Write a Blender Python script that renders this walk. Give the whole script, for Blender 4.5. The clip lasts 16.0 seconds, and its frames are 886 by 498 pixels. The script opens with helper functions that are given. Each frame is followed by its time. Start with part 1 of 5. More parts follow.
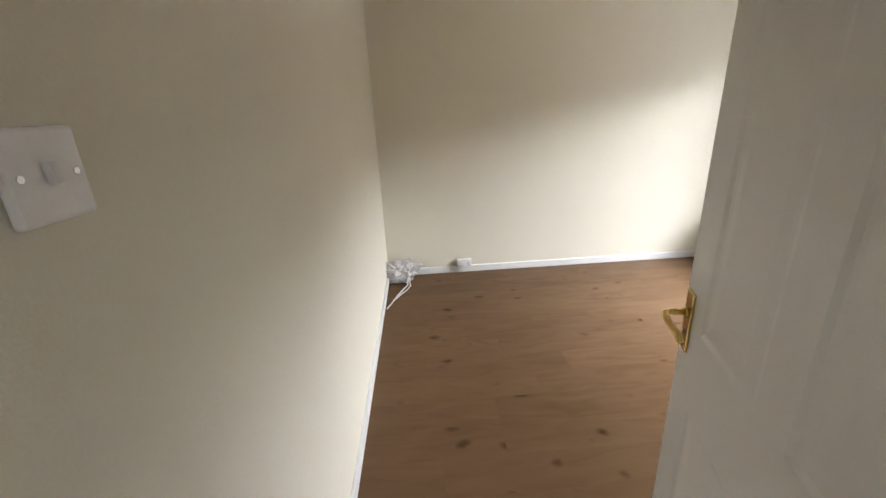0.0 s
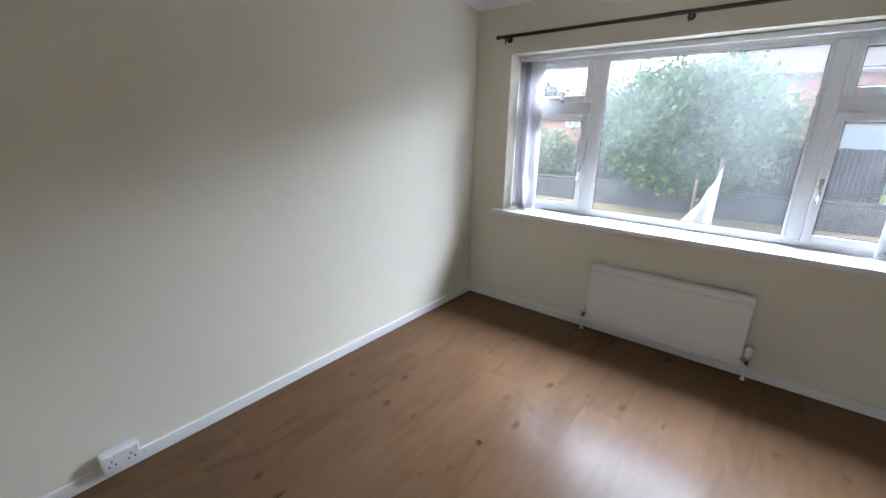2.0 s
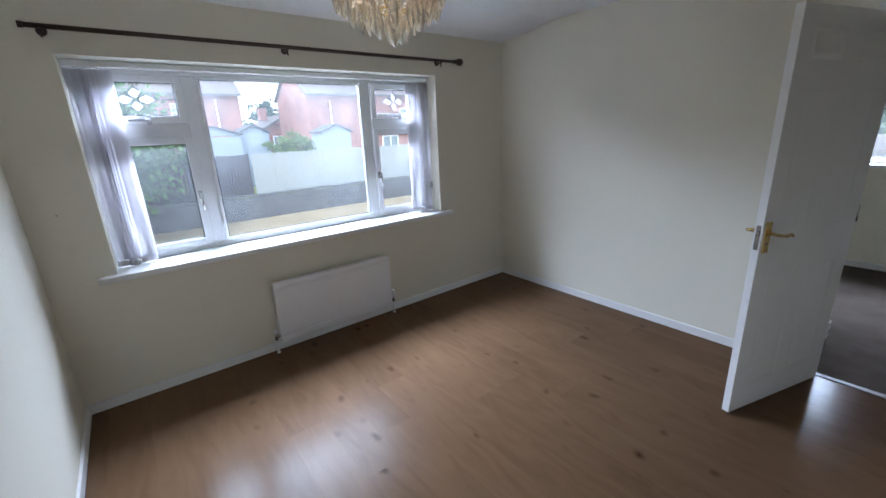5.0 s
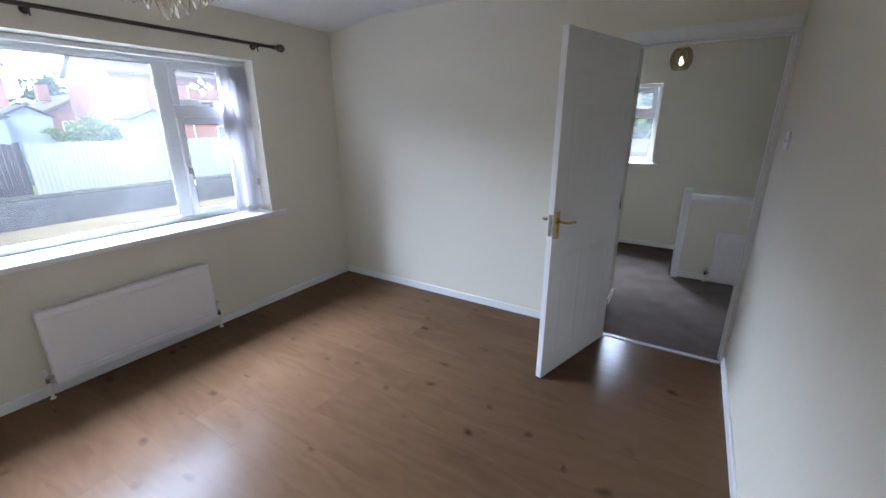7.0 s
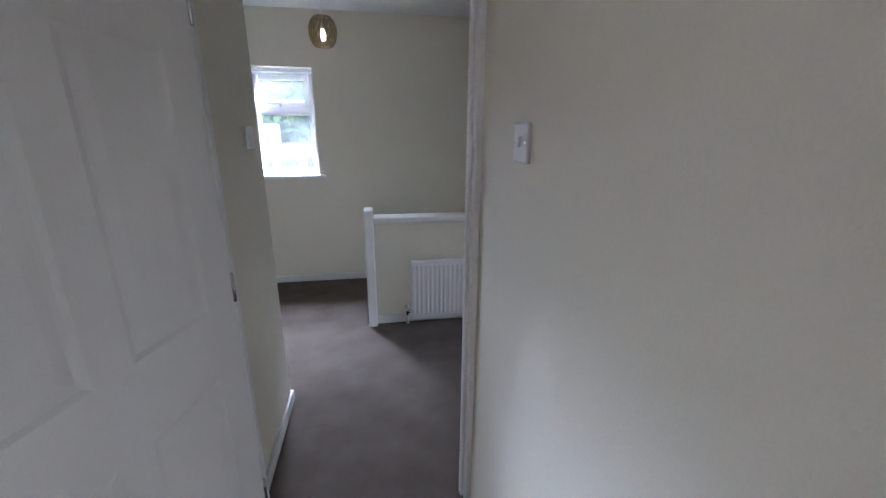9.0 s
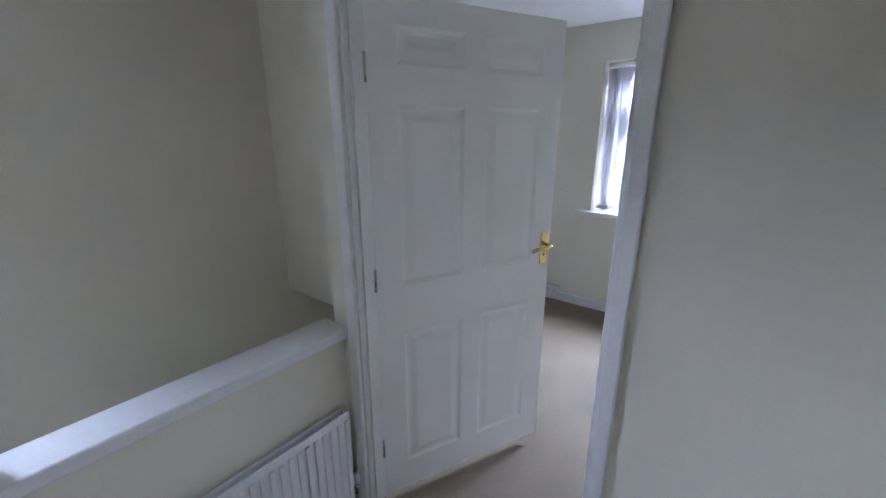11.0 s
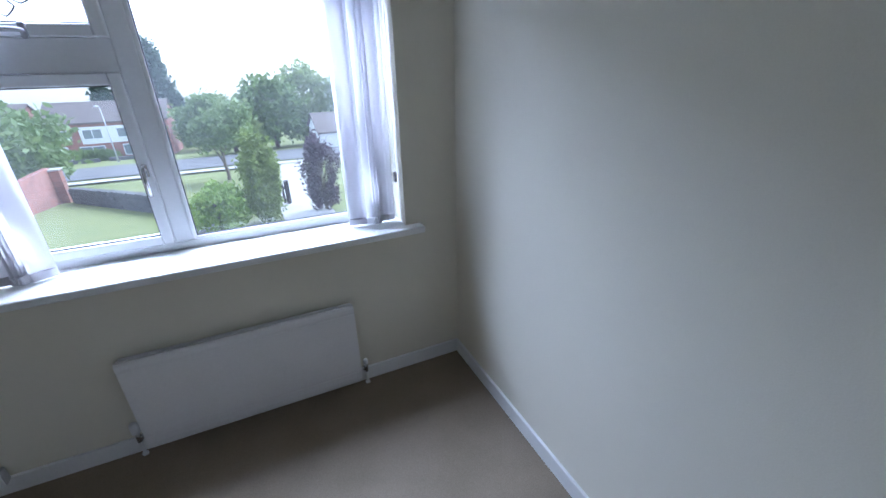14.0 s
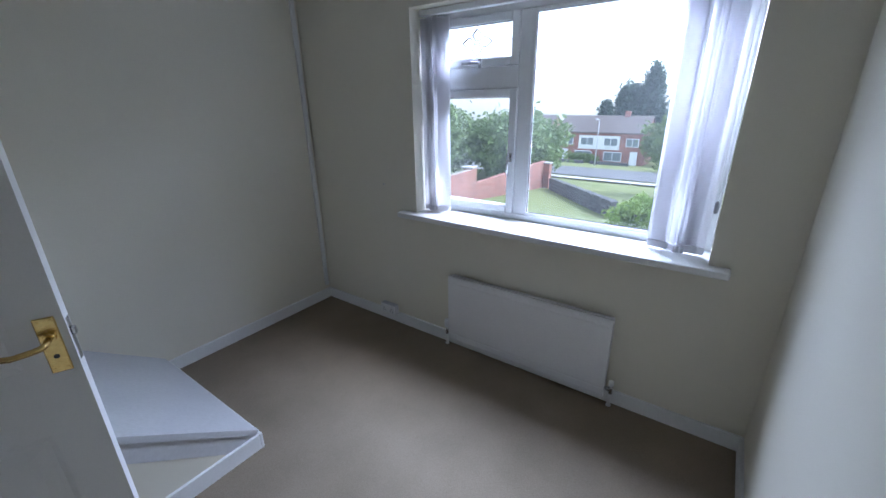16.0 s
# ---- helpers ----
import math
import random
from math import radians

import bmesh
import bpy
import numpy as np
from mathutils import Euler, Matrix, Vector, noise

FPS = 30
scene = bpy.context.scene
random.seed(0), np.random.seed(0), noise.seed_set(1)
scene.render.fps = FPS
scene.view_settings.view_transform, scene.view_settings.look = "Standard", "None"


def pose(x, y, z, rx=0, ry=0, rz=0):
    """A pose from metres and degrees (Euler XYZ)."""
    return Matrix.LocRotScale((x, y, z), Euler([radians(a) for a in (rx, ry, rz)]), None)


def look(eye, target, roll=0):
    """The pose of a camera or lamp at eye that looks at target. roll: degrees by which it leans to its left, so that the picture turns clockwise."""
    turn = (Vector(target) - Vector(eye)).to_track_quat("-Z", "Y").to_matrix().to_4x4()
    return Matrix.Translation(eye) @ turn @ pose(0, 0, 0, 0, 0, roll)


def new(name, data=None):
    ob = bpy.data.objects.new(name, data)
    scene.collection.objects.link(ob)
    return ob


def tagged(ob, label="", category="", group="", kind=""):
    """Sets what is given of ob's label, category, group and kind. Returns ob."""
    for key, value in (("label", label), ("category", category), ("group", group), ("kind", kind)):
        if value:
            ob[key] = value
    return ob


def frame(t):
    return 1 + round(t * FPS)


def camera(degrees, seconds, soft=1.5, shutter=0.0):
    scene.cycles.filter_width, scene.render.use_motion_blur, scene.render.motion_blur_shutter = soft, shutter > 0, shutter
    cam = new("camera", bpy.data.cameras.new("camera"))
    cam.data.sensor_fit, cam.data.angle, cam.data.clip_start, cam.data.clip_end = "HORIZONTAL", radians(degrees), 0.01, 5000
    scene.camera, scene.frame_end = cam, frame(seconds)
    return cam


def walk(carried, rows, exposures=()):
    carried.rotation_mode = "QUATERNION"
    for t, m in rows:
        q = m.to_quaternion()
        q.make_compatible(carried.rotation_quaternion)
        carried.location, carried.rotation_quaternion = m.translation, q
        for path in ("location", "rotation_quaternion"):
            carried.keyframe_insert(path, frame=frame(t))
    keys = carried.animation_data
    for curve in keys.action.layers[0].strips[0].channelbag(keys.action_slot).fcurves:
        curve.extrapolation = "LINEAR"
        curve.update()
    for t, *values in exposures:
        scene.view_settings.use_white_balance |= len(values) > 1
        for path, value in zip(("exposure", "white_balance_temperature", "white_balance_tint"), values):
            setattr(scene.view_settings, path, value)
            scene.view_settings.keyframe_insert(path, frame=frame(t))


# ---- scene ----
# ---- camera ----
cam = camera(95.9, 16.0)
PATH = [
    (0, (0.283, -0.191, 1.481), (0.381, 1.697, 0.828), -2.6),
    (0.5, (0.365, 0.078, 1.493), (0.696, 1.942, 0.848), -1.1),
    (1, (0.374, 0.528, 1.467), (1.201, 2.234, 0.831), -0.3),
    (1.5, (0.403, 0.979, 1.451), (1.601, 2.447, 0.812), -0.6),
    (2, (0.452, 1.422, 1.481), (1.944, 2.614, 0.886), 0.8),
    (2.5, (0.482, 1.885, 1.551), (2.207, 2.768, 1.057), 0.5),
    (3, (0.627, 2.248, 1.469), (2.526, 2.713, 1.048), 1.4),
    (3.5, (0.736, 2.519, 1.543), (2.678, 2.373, 1.089), 0.0),
    (4, (0.67, 2.775, 1.52), (2.478, 2.055, 1.052), -0.75),
    (4.2, (0.625, 2.855, 1.53), (2.374, 2.009, 1.032), -1.6),
    (6.3, (0.174, 2.968, 1.54), (1.356, 1.459, 0.968), -0.2),
    (6.5, (0.199, 2.941, 1.536), (1.324, 1.392, 0.956), -0.0),
    (7, (0.302, 2.776, 1.532), (1.307, 1.156, 0.927), -0.2),
    (7.5, (0.321, 2.513, 1.524), (1.13, 0.792, 0.904), -2.0),
    (8, (0.288, 2.047, 1.538), (0.697, 0.183, 0.939), -0.8),
    (8.5, (0.304, 1.555, 1.537), (0.317, -0.354, 0.941), 0.4),
    (9, (0.268, 1.072, 1.473), (-0.062, -0.813, 0.89), 0.4),
    (9.2, (0.253, 0.842, 1.499), (-0.14, -1.027, 0.907), 0.3),
    (11.3, (0.185, -0.804, 1.553), (-1.504, -1.7, 0.965), -1.4),
    (11.5, (0.096, -0.893, 1.538), (-1.678, -1.577, 0.917), -2.4),
    (12, (-0.237, -1.098, 1.567), (-2.088, -1.329, 0.846), -1.7),
    (12.5, (-0.566, -1.188, 1.592), (-2.388, -0.946, 0.805), -0.8),
    (13, (-0.825, -1.111, 1.624), (-2.516, -0.462, 0.775), -1.5),
    (13.5, (-1.051, -0.891, 1.567), (-2.698, -0.106, 0.749), -2.7),
    (14, (-1.481, -0.738, 1.63), (-3.145, 0.011, 0.811), -1.5),
    (14.5, (-1.64, -0.603, 1.626), (-3.473, -0.358, 0.864), -3.6),
    (15, (-1.595, -0.399, 1.643), (-3.393, -0.913, 0.932), -1.9),
    (15.5, (-1.456, -0.233, 1.619), (-3.098, -1.123, 0.904), -1.5),
    (16, (-1.338, -0.095, 1.592), (-2.861, -1.187, 0.895), -0.9),
]
EXPOSURES = [(0, 3.34, 6900, 15), (0.5, 3.3, 6650, 16), (1.5, 2.78, 6000, 14), (2.5, 2.7, 5900, 14), (3.5, 2.42, 5700, 13), (6.5, 2.8, 5500, 15), (8.0, 3.14, 5450, 18), (9.0, 3.36, 5400, 20),
             (11.5, 3.52, 5200, 22), (13.0, 2.88, 5150, 18), (14.5, 2.56, 5200, 17), (16, 2.56, 5300, 17)]
walk(cam, [(t, look(eye, target, roll)) for t, eye, target, roll in PATH], EXPOSURES)
SKY, SUN = 0.12, 0.5
# Watts of the fill lamps added outside the east, west and south windows.
FILL_E, FILL_W, FILL_S = 72.0, 50.0, 66.0

# ---- world and sun ----
sky_world = bpy.data.worlds.new("sky")
scene.world = sky_world
sky_world.use_nodes = True
wn, wl = sky_world.node_tree.nodes, sky_world.node_tree.links
wn.clear()
sky_tex = wn.new("ShaderNodeTexSky")
sky_tex.sky_type = "NISHITA"
sky_tex.sun_disc = False
sky_tex.sun_elevation, sky_tex.sun_rotation = radians(48), radians(-35)
sky_tex.dust_density, sky_tex.air_density = 1.5, 1.0
cloud = wn.new("ShaderNodeHueSaturation")
cloud.inputs["Saturation"].default_value = 0.30
back = wn.new("ShaderNodeBackground")
back.inputs["Strength"].default_value = SKY
world_out = wn.new("ShaderNodeOutputWorld")
wl.new(sky_tex.outputs[0], cloud.inputs["Color"])
wl.new(cloud.outputs[0], back.inputs["Color"])
wl.new(back.outputs[0], world_out.inputs["Surface"])
sun = new("sun", bpy.data.lights.new("sun", "SUN"))
sun.data.energy, sun.data.angle, sun.data.color = SUN, radians(25), (1.0, 0.96, 0.9)
sun.matrix_world = look((0, 0, 30), (6, -9, 15))


# ---- materials ----
def surface(name, dark, light, big=2.0, fine=60.0, rough=0.6, bump=0.1, metal=0.0, stretch=(1, 1, 1), spec=0.5, patch=0.5):
    """A surface with colour variation at two scales and fine relief."""
    m = bpy.data.materials.new(name)
    m.use_nodes = True
    n, l = m.node_tree.nodes, m.node_tree.links
    b = n["Principled BSDF"]
    geo = n.new("ShaderNodeNewGeometry")
    mp = n.new("ShaderNodeMapping")
    mp.inputs["Scale"].default_value = stretch
    l.new(geo.outputs["Position"], mp.inputs["Vector"])
    n1, n2 = n.new("ShaderNodeTexNoise"), n.new("ShaderNodeTexNoise")
    n1.inputs["Scale"].default_value, n2.inputs["Scale"].default_value = big, fine
    n1.inputs["Detail"].default_value, n2.inputs["Detail"].default_value = 4, 3
    for q in (n1, n2):
        l.new(mp.outputs[0], q.inputs["Vector"])
    blend = n.new("ShaderNodeMix")
    blend.inputs[0].default_value = 1 - patch
    l.new(n1.outputs[0], blend.inputs[2])
    l.new(n2.outputs[0], blend.inputs[3])
    ramp = n.new("ShaderNodeValToRGB")
    ramp.color_ramp.elements[0].position, ramp.color_ramp.elements[1].position = 0.33, 0.67
    ramp.color_ramp.elements[0].color, ramp.color_ramp.elements[1].color = (*dark, 1), (*light, 1)
    l.new(blend.outputs[0], ramp.inputs[0])
    l.new(ramp.outputs[0], b.inputs["Base Color"])
    b.inputs["Roughness"].default_value, b.inputs["Metallic"].default_value = rough, metal
    b.inputs["Specular IOR Level"].default_value = spec
    if bump:
        bp = n.new("ShaderNodeBump")
        bp.inputs["Strength"].default_value, bp.inputs["Distance"].default_value = bump, 0.004
        l.new(n2.outputs[0], bp.inputs["Height"])
        l.new(bp.outputs[0], b.inputs["Normal"])
    return m


def glass_pane(name, haze):
    """Clear glass; a film of dirt, mist and painted glare haze between the panes."""
    m = bpy.data.materials.new(name)
    m.use_nodes = True
    n, l = m.node_tree.nodes, m.node_tree.links
    n.clear()
    out = n.new("ShaderNodeOutputMaterial")
    clear, gloss, film = n.new("ShaderNodeBsdfTransparent"), n.new("ShaderNodeBsdfGlossy"), n.new("ShaderNodeBsdfTranslucent")
    clear.inputs[0].default_value = (0.93, 0.96, 0.95, 1)
    gloss.inputs["Roughness"].default_value = 0.02
    film.inputs[0].default_value = (0.8, 0.83, 0.85, 1)
    fres = n.new("ShaderNodeFresnel")
    fres.inputs[0].default_value = 1.4
    geo, noise_a, ramp = n.new("ShaderNodeNewGeometry"), n.new("ShaderNodeTexNoise"), n.new("ShaderNodeValToRGB")
    noise_a.inputs["Scale"].default_value, noise_a.inputs["Detail"].default_value = 1.7, 5
    ramp.color_ramp.elements[0].position, ramp.color_ramp.elements[1].position = 0.42, 0.75
    ramp.color_ramp.elements[0].color, ramp.color_ramp.elements[1].color = (haze * 0.35,) * 3 + (1,), (haze,) * 3 + (1,)
    l.new(geo.outputs["Position"], noise_a.inputs["Vector"])
    l.new(noise_a.outputs[0], ramp.inputs[0])
    m1, m2 = n.new("ShaderNodeMixShader"), n.new("ShaderNodeMixShader")
    l.new(ramp.outputs[0], m1.inputs[0])
    l.new(clear.outputs[0], m1.inputs[1])
    l.new(film.outputs[0], m1.inputs[2])
    l.new(fres.outputs[0], m2.inputs[0])
    l.new(m1.outputs[0], m2.inputs[1])
    l.new(gloss.outputs[0], m2.inputs[2])
    l.new(m2.outputs[0], out.inputs[0])
    return m


def laminate():
    """Brown oak laminate: grain along x, dark knots, each board a little different."""
    m = bpy.data.materials.new("oak_laminate")
    m.use_nodes = True
    n, l = m.node_tree.nodes, m.node_tree.links
    b = n["Principled BSDF"]
    geo, info, add = n.new("ShaderNodeNewGeometry"), n.new("ShaderNodeObjectInfo"), n.new("ShaderNodeVectorMath")
    comb = n.new("ShaderNodeCombineXYZ")
    mul = n.new("ShaderNodeMath")
    mul.operation, mul.inputs[1].default_value = "MULTIPLY", 23.0
    l.new(info.outputs["Random"], mul.inputs[0])
    for k in range(3):
        l.new(mul.outputs[0], comb.inputs[k])
    l.new(geo.outputs["Position"], add.inputs[0])
    l.new(comb.outputs[0], add.inputs[1])

    def scaled(sx, sy):
        mp = n.new("ShaderNodeMapping")
        mp.inputs["Scale"].default_value = (sx, sy, 1)
        l.new(add.outputs[0], mp.inputs["Vector"])
        return mp.outputs[0]

    grain, cloudy, knots = n.new("ShaderNodeTexNoise"), n.new("ShaderNodeTexNoise"), n.new("ShaderNodeTexVoronoi")
    grain.inputs["Scale"].default_value, grain.inputs["Detail"].default_value, grain.inputs["Distortion"].default_value = 4, 3, 1.4
    cloudy.inputs["Scale"].default_value = 2.2
    knots.inputs["Scale"].default_value = 5.0
    l.new(scaled(0.7, 3), grain.inputs["Vector"])
    l.new(scaled(0.6, 1.5), cloudy.inputs["Vector"])
    warp, wadd, wscale = n.new("ShaderNodeTexNoise"), n.new("ShaderNodeVectorMath"), n.new("ShaderNodeVectorMath")
    warp.inputs["Scale"].default_value, warp.inputs["Detail"].default_value = 7.0, 3
    l.new(add.outputs[0], warp.inputs["Vector"])
    wscale.operation = "SCALE"
    wscale.inputs["Scale"].default_value = 0.10
    l.new(warp.outputs["Color"], wscale.inputs[0])
    l.new(scaled(0.9, 1.35), wadd.inputs[0])
    l.new(wscale.outputs[0], wadd.inputs[1])
    l.new(wadd.outputs[0], knots.inputs["Vector"])
    mixf = n.new("ShaderNodeMix")
    mixf.inputs[0].default_value = 0.45
    l.new(grain.outputs[0], mixf.inputs[2])
    l.new(cloudy.outputs[0], mixf.inputs[3])
    ramp = n.new("ShaderNodeValToRGB")
    ramp.color_ramp.elements[0].position, ramp.color_ramp.elements[1].position = 0.35, 0.65
    ramp.color_ramp.elements[0].color, ramp.color_ramp.elements[1].color = (0.108, 0.062, 0.032, 1), (0.138, 0.081, 0.044, 1)
    l.new(mixf.outputs[0], ramp.inputs[0])
    kr = n.new("ShaderNodeValToRGB")
    kr.color_ramp.elements[0].position, kr.color_ramp.elements[1].position = 0.02, 0.21
    kr.color_ramp.elements[0].color, kr.color_ramp.elements[1].color = (0.34, 0.29, 0.26, 1), (1, 1, 1, 1)
    l.new(knots.outputs["Distance"], kr.inputs[0])
    tint = n.new("ShaderNodeMix")
    tint.data_type, tint.blend_type = "RGBA", "MULTIPLY"
    faint = n.new("ShaderNodeMapRange")
    faint.inputs[1].default_value, faint.inputs[2].default_value, faint.inputs[3].default_value, faint.inputs[4].default_value = 0.30, 0.70, 0.0, 1.0
    some = n.new("ShaderNodeSeparateColor")
    l.new(knots.outputs["Color"], some.inputs[0])
    l.new(some.outputs[0], faint.inputs[0])
    l.new(faint.outputs[0], tint.inputs[0])
    l.new(ramp.outputs[0], tint.inputs[6])
    l.new(kr.outputs[0], tint.inputs[7])
    hs = n.new("ShaderNodeHueSaturation")
    vr = n.new("ShaderNodeMapRange")
    vr.inputs[3].default_value, vr.inputs[4].default_value = 0.94, 1.06
    l.new(info.outputs["Random"], vr.inputs[0])
    l.new(vr.outputs[0], hs.inputs["Value"])
    l.new(tint.outputs[2], hs.inputs["Color"])
    l.new(hs.outputs[0], b.inputs["Base Color"])
    rr = n.new("ShaderNodeMapRange")
    rr.inputs[3].default_value, rr.inputs[4].default_value = 0.17, 0.22
    l.new(grain.outputs[0], rr.inputs[0])
    l.new(rr.outputs[0], b.inputs["Roughness"])
    b.inputs["Specular IOR Level"].default_value = 0.065
    bp = n.new("ShaderNodeBump")
    bp.inputs["Strength"].default_value, bp.inputs["Distance"].default_value = 0.02, 0.001
    l.new(grain.outputs[0], bp.inputs["Height"])
    l.new(bp.outputs[0], b.inputs["Normal"])
    return m


def leafage(name, dark, light):
    """Leaves: colour by island, a little light shining through."""
    m = bpy.data.materials.new(name)
    m.use_nodes = True
    n, l = m.node_tree.nodes, m.node_tree.links
    b = n["Principled BSDF"]
    geo, ramp = n.new("ShaderNodeNewGeometry"), n.new("ShaderNodeValToRGB")
    ramp.color_ramp.elements[0].color, ramp.color_ramp.elements[1].color = (*dark, 1), (*light, 1)
    l.new(geo.outputs["Random Per Island"], ramp.inputs[0])
    l.new(ramp.outputs[0], b.inputs["Base Color"])
    b.inputs["Roughness"].default_value = 0.6
    tr, mx = n.new("ShaderNodeBsdfTranslucent"), n.new("ShaderNodeMixShader")
    l.new(ramp.outputs[0], tr.inputs[0])
    mx.inputs[0].default_value = 0.3
    l.new(b.outputs[0], mx.inputs[1])
    l.new(tr.outputs[0], mx.inputs[2])
    l.new(mx.outputs[0], n["Material Output"].inputs[0])
    return m


def glowing(name, colour, strength):
    m = bpy.data.materials.new(name)
    m.use_nodes = True
    b = m.node_tree.nodes["Principled BSDF"]
    b.inputs["Base Color"].default_value = (*colour, 1)
    b.inputs["Emission Color"].default_value, b.inputs["Emission Strength"].default_value = (*colour, 1), strength
    return m


CREAM = surface("cream_emulsion", (0.70, 0.663, 0.550), (0.74, 0.703, 0.590), 1.2, 220, 0.75, 0.12, spec=0.25)
CEIL = surface("ceiling_paint", (0.74, 0.73, 0.70), (0.80, 0.79, 0.76), 3.0, 45, 0.85, 0.35, spec=0.2)
GLOSS = surface("white_gloss_paint", (0.72, 0.72, 0.70), (0.78, 0.78, 0.76), 3.0, 90, 0.32, 0.03)
DOORW = surface("white_door_paint", (0.79, 0.785, 0.77), (0.83, 0.825, 0.81), 2.0, 240, 0.38, 0.06)
UPVC = surface("white_upvc", (0.78, 0.79, 0.80), (0.82, 0.83, 0.84), 2.0, 60, 0.28, 0.0)
RADW = surface("radiator_enamel", (0.74, 0.73, 0.73), (0.79, 0.78, 0.78), 2.0, 80, 0.35, 0.02)
PLASTIC = surface("white_plastic", (0.72, 0.72, 0.72), (0.78, 0.78, 0.78), 4.0, 60, 0.35, 0.0)
GREYP = surface("grey_plastic", (0.42, 0.42, 0.44), (0.50, 0.50, 0.52), 8.0, 60, 0.45, 0.0)
BRASS = surface("polished_brass", (0.62, 0.44, 0.16), (0.78, 0.58, 0.24), 20, 90, 0.22, 0.0, metal=1.0)
CHROME = surface("chrome", (0.55, 0.55, 0.56), (0.70, 0.70, 0.70), 20, 90, 0.2, 0.0, metal=1.0)
BRONZE = surface("dark_bronze", (0.045, 0.033, 0.025), (0.085, 0.06, 0.045), 12, 80, 0.35, 0.05, metal=0.6)
BROWNCARPET = surface("taupe_carpet", (0.078, 0.063, 0.049), (0.160, 0.131, 0.106), 5.0, 240, 0.95, 0.9, spec=0.1, patch=0.5)
# A greyer white than the gloss paint, for the stair box.
GREYWHITE = surface("grey_white_paint", (0.50, 0.50, 0.51), (0.58, 0.58, 0.59), 2.5, 60, 0.4, 0.04)
BEIGECARPET = surface("beige_carpet", (0.205, 0.167, 0.118), (0.29, 0.238, 0.176), 3.0, 260, 0.95, 0.9, spec=0.1, patch=0.5)
GLASS = glass_pane("window_glass", 0.032)
GLASS_WEST = glass_pane("window_glass_west", 0.02)
LEAD = surface("lead_came", (0.10, 0.10, 0.11), (0.2, 0.2, 0.21), 20, 90, 0.5, 0.0)
# Haze this strong paints in the bright glints of the petals.
BEVEL = glass_pane("bevelled_glass", 0.30)
RUBBER = surface("dark_seal", (0.03, 0.03, 0.03), (0.06, 0.06, 0.06), 20, 90, 0.6, 0.0)
OAK = laminate()
BAGP = surface("white_polythene", (0.38, 0.365, 0.36), (0.60, 0.585, 0.575), 9, 60, 0.35, 0.4)
CORD = surface("white_cord", (0.62, 0.60, 0.56), (0.74, 0.72, 0.68), 20, 120, 0.5, 0.0)
RATTAN = surface("brown_wire", (0.09, 0.062, 0.022), (0.17, 0.125, 0.045), 20, 120, 0.5, 0.0)
BULB = glowing("lit_bulb", (1.0, 0.84, 0.60), 2.0)
CANDLE = glowing("lit_candle_bulb", (1.0, 0.80, 0.50), 6.0)
GOLD = surface("gold_wire", (0.65, 0.48, 0.2), (0.8, 0.62, 0.3), 20, 90, 0.25, 0.0, metal=1.0)
CRYSTAL = bpy.data.materials.new("crystal")
CRYSTAL.use_nodes = True
_cb = CRYSTAL.node_tree.nodes["Principled BSDF"]
_cb.inputs["Base Color"].default_value = (1.0, 0.93, 0.80, 1)
_cb.inputs["Roughness"].default_value, _cb.inputs["Transmission Weight"].default_value, _cb.inputs["IOR"].default_value = 0.06, 0.75, 1.5


def fabric():
    m = surface("blind_fabric", (0.76, 0.75, 0.76), (0.82, 0.81, 0.82), 3, 260, 0.9, 0.25, spec=0.1, stretch=(1, 1, 0.3))
    n, l = m.node_tree.nodes, m.node_tree.links
    tr, mx = n.new("ShaderNodeBsdfTranslucent"), n.new("ShaderNodeMixShader")
    tr.inputs[0].default_value = (0.92, 0.91, 0.93, 1)
    mx.inputs[0].default_value = 0.58
    l.new(n["Principled BSDF"].outputs[0], mx.inputs[1])
    l.new(tr.outputs[0], mx.inputs[2])
    l.new(mx.outputs[0], n["Material Output"].inputs[0])
    return m


FABRIC = fabric()
DRYGRASS = surface("ground_grass", (0.13, 0.155, 0.06), (0.21, 0.225, 0.10), 0.5, 9, 0.95, 0.6, spec=0.1)
STRAW = surface("dry_grass", (0.22, 0.18, 0.11), (0.34, 0.28, 0.19), 0.6, 5, 0.95, 0.6, spec=0.1)
ASPHALT = surface("asphalt", (0.10, 0.10, 0.105), (0.15, 0.15, 0.155), 0.4, 14, 0.9, 0.2, spec=0.2)
PAVING = surface("pale_concrete", (0.32, 0.31, 0.29), (0.42, 0.41, 0.39), 0.8, 10, 0.9, 0.2, spec=0.2)
GREYSTONE = surface("grey_stone", (0.065, 0.065, 0.07), (0.15, 0.15, 0.155), 2.5, 12, 0.9, 0.6, spec=0.2)


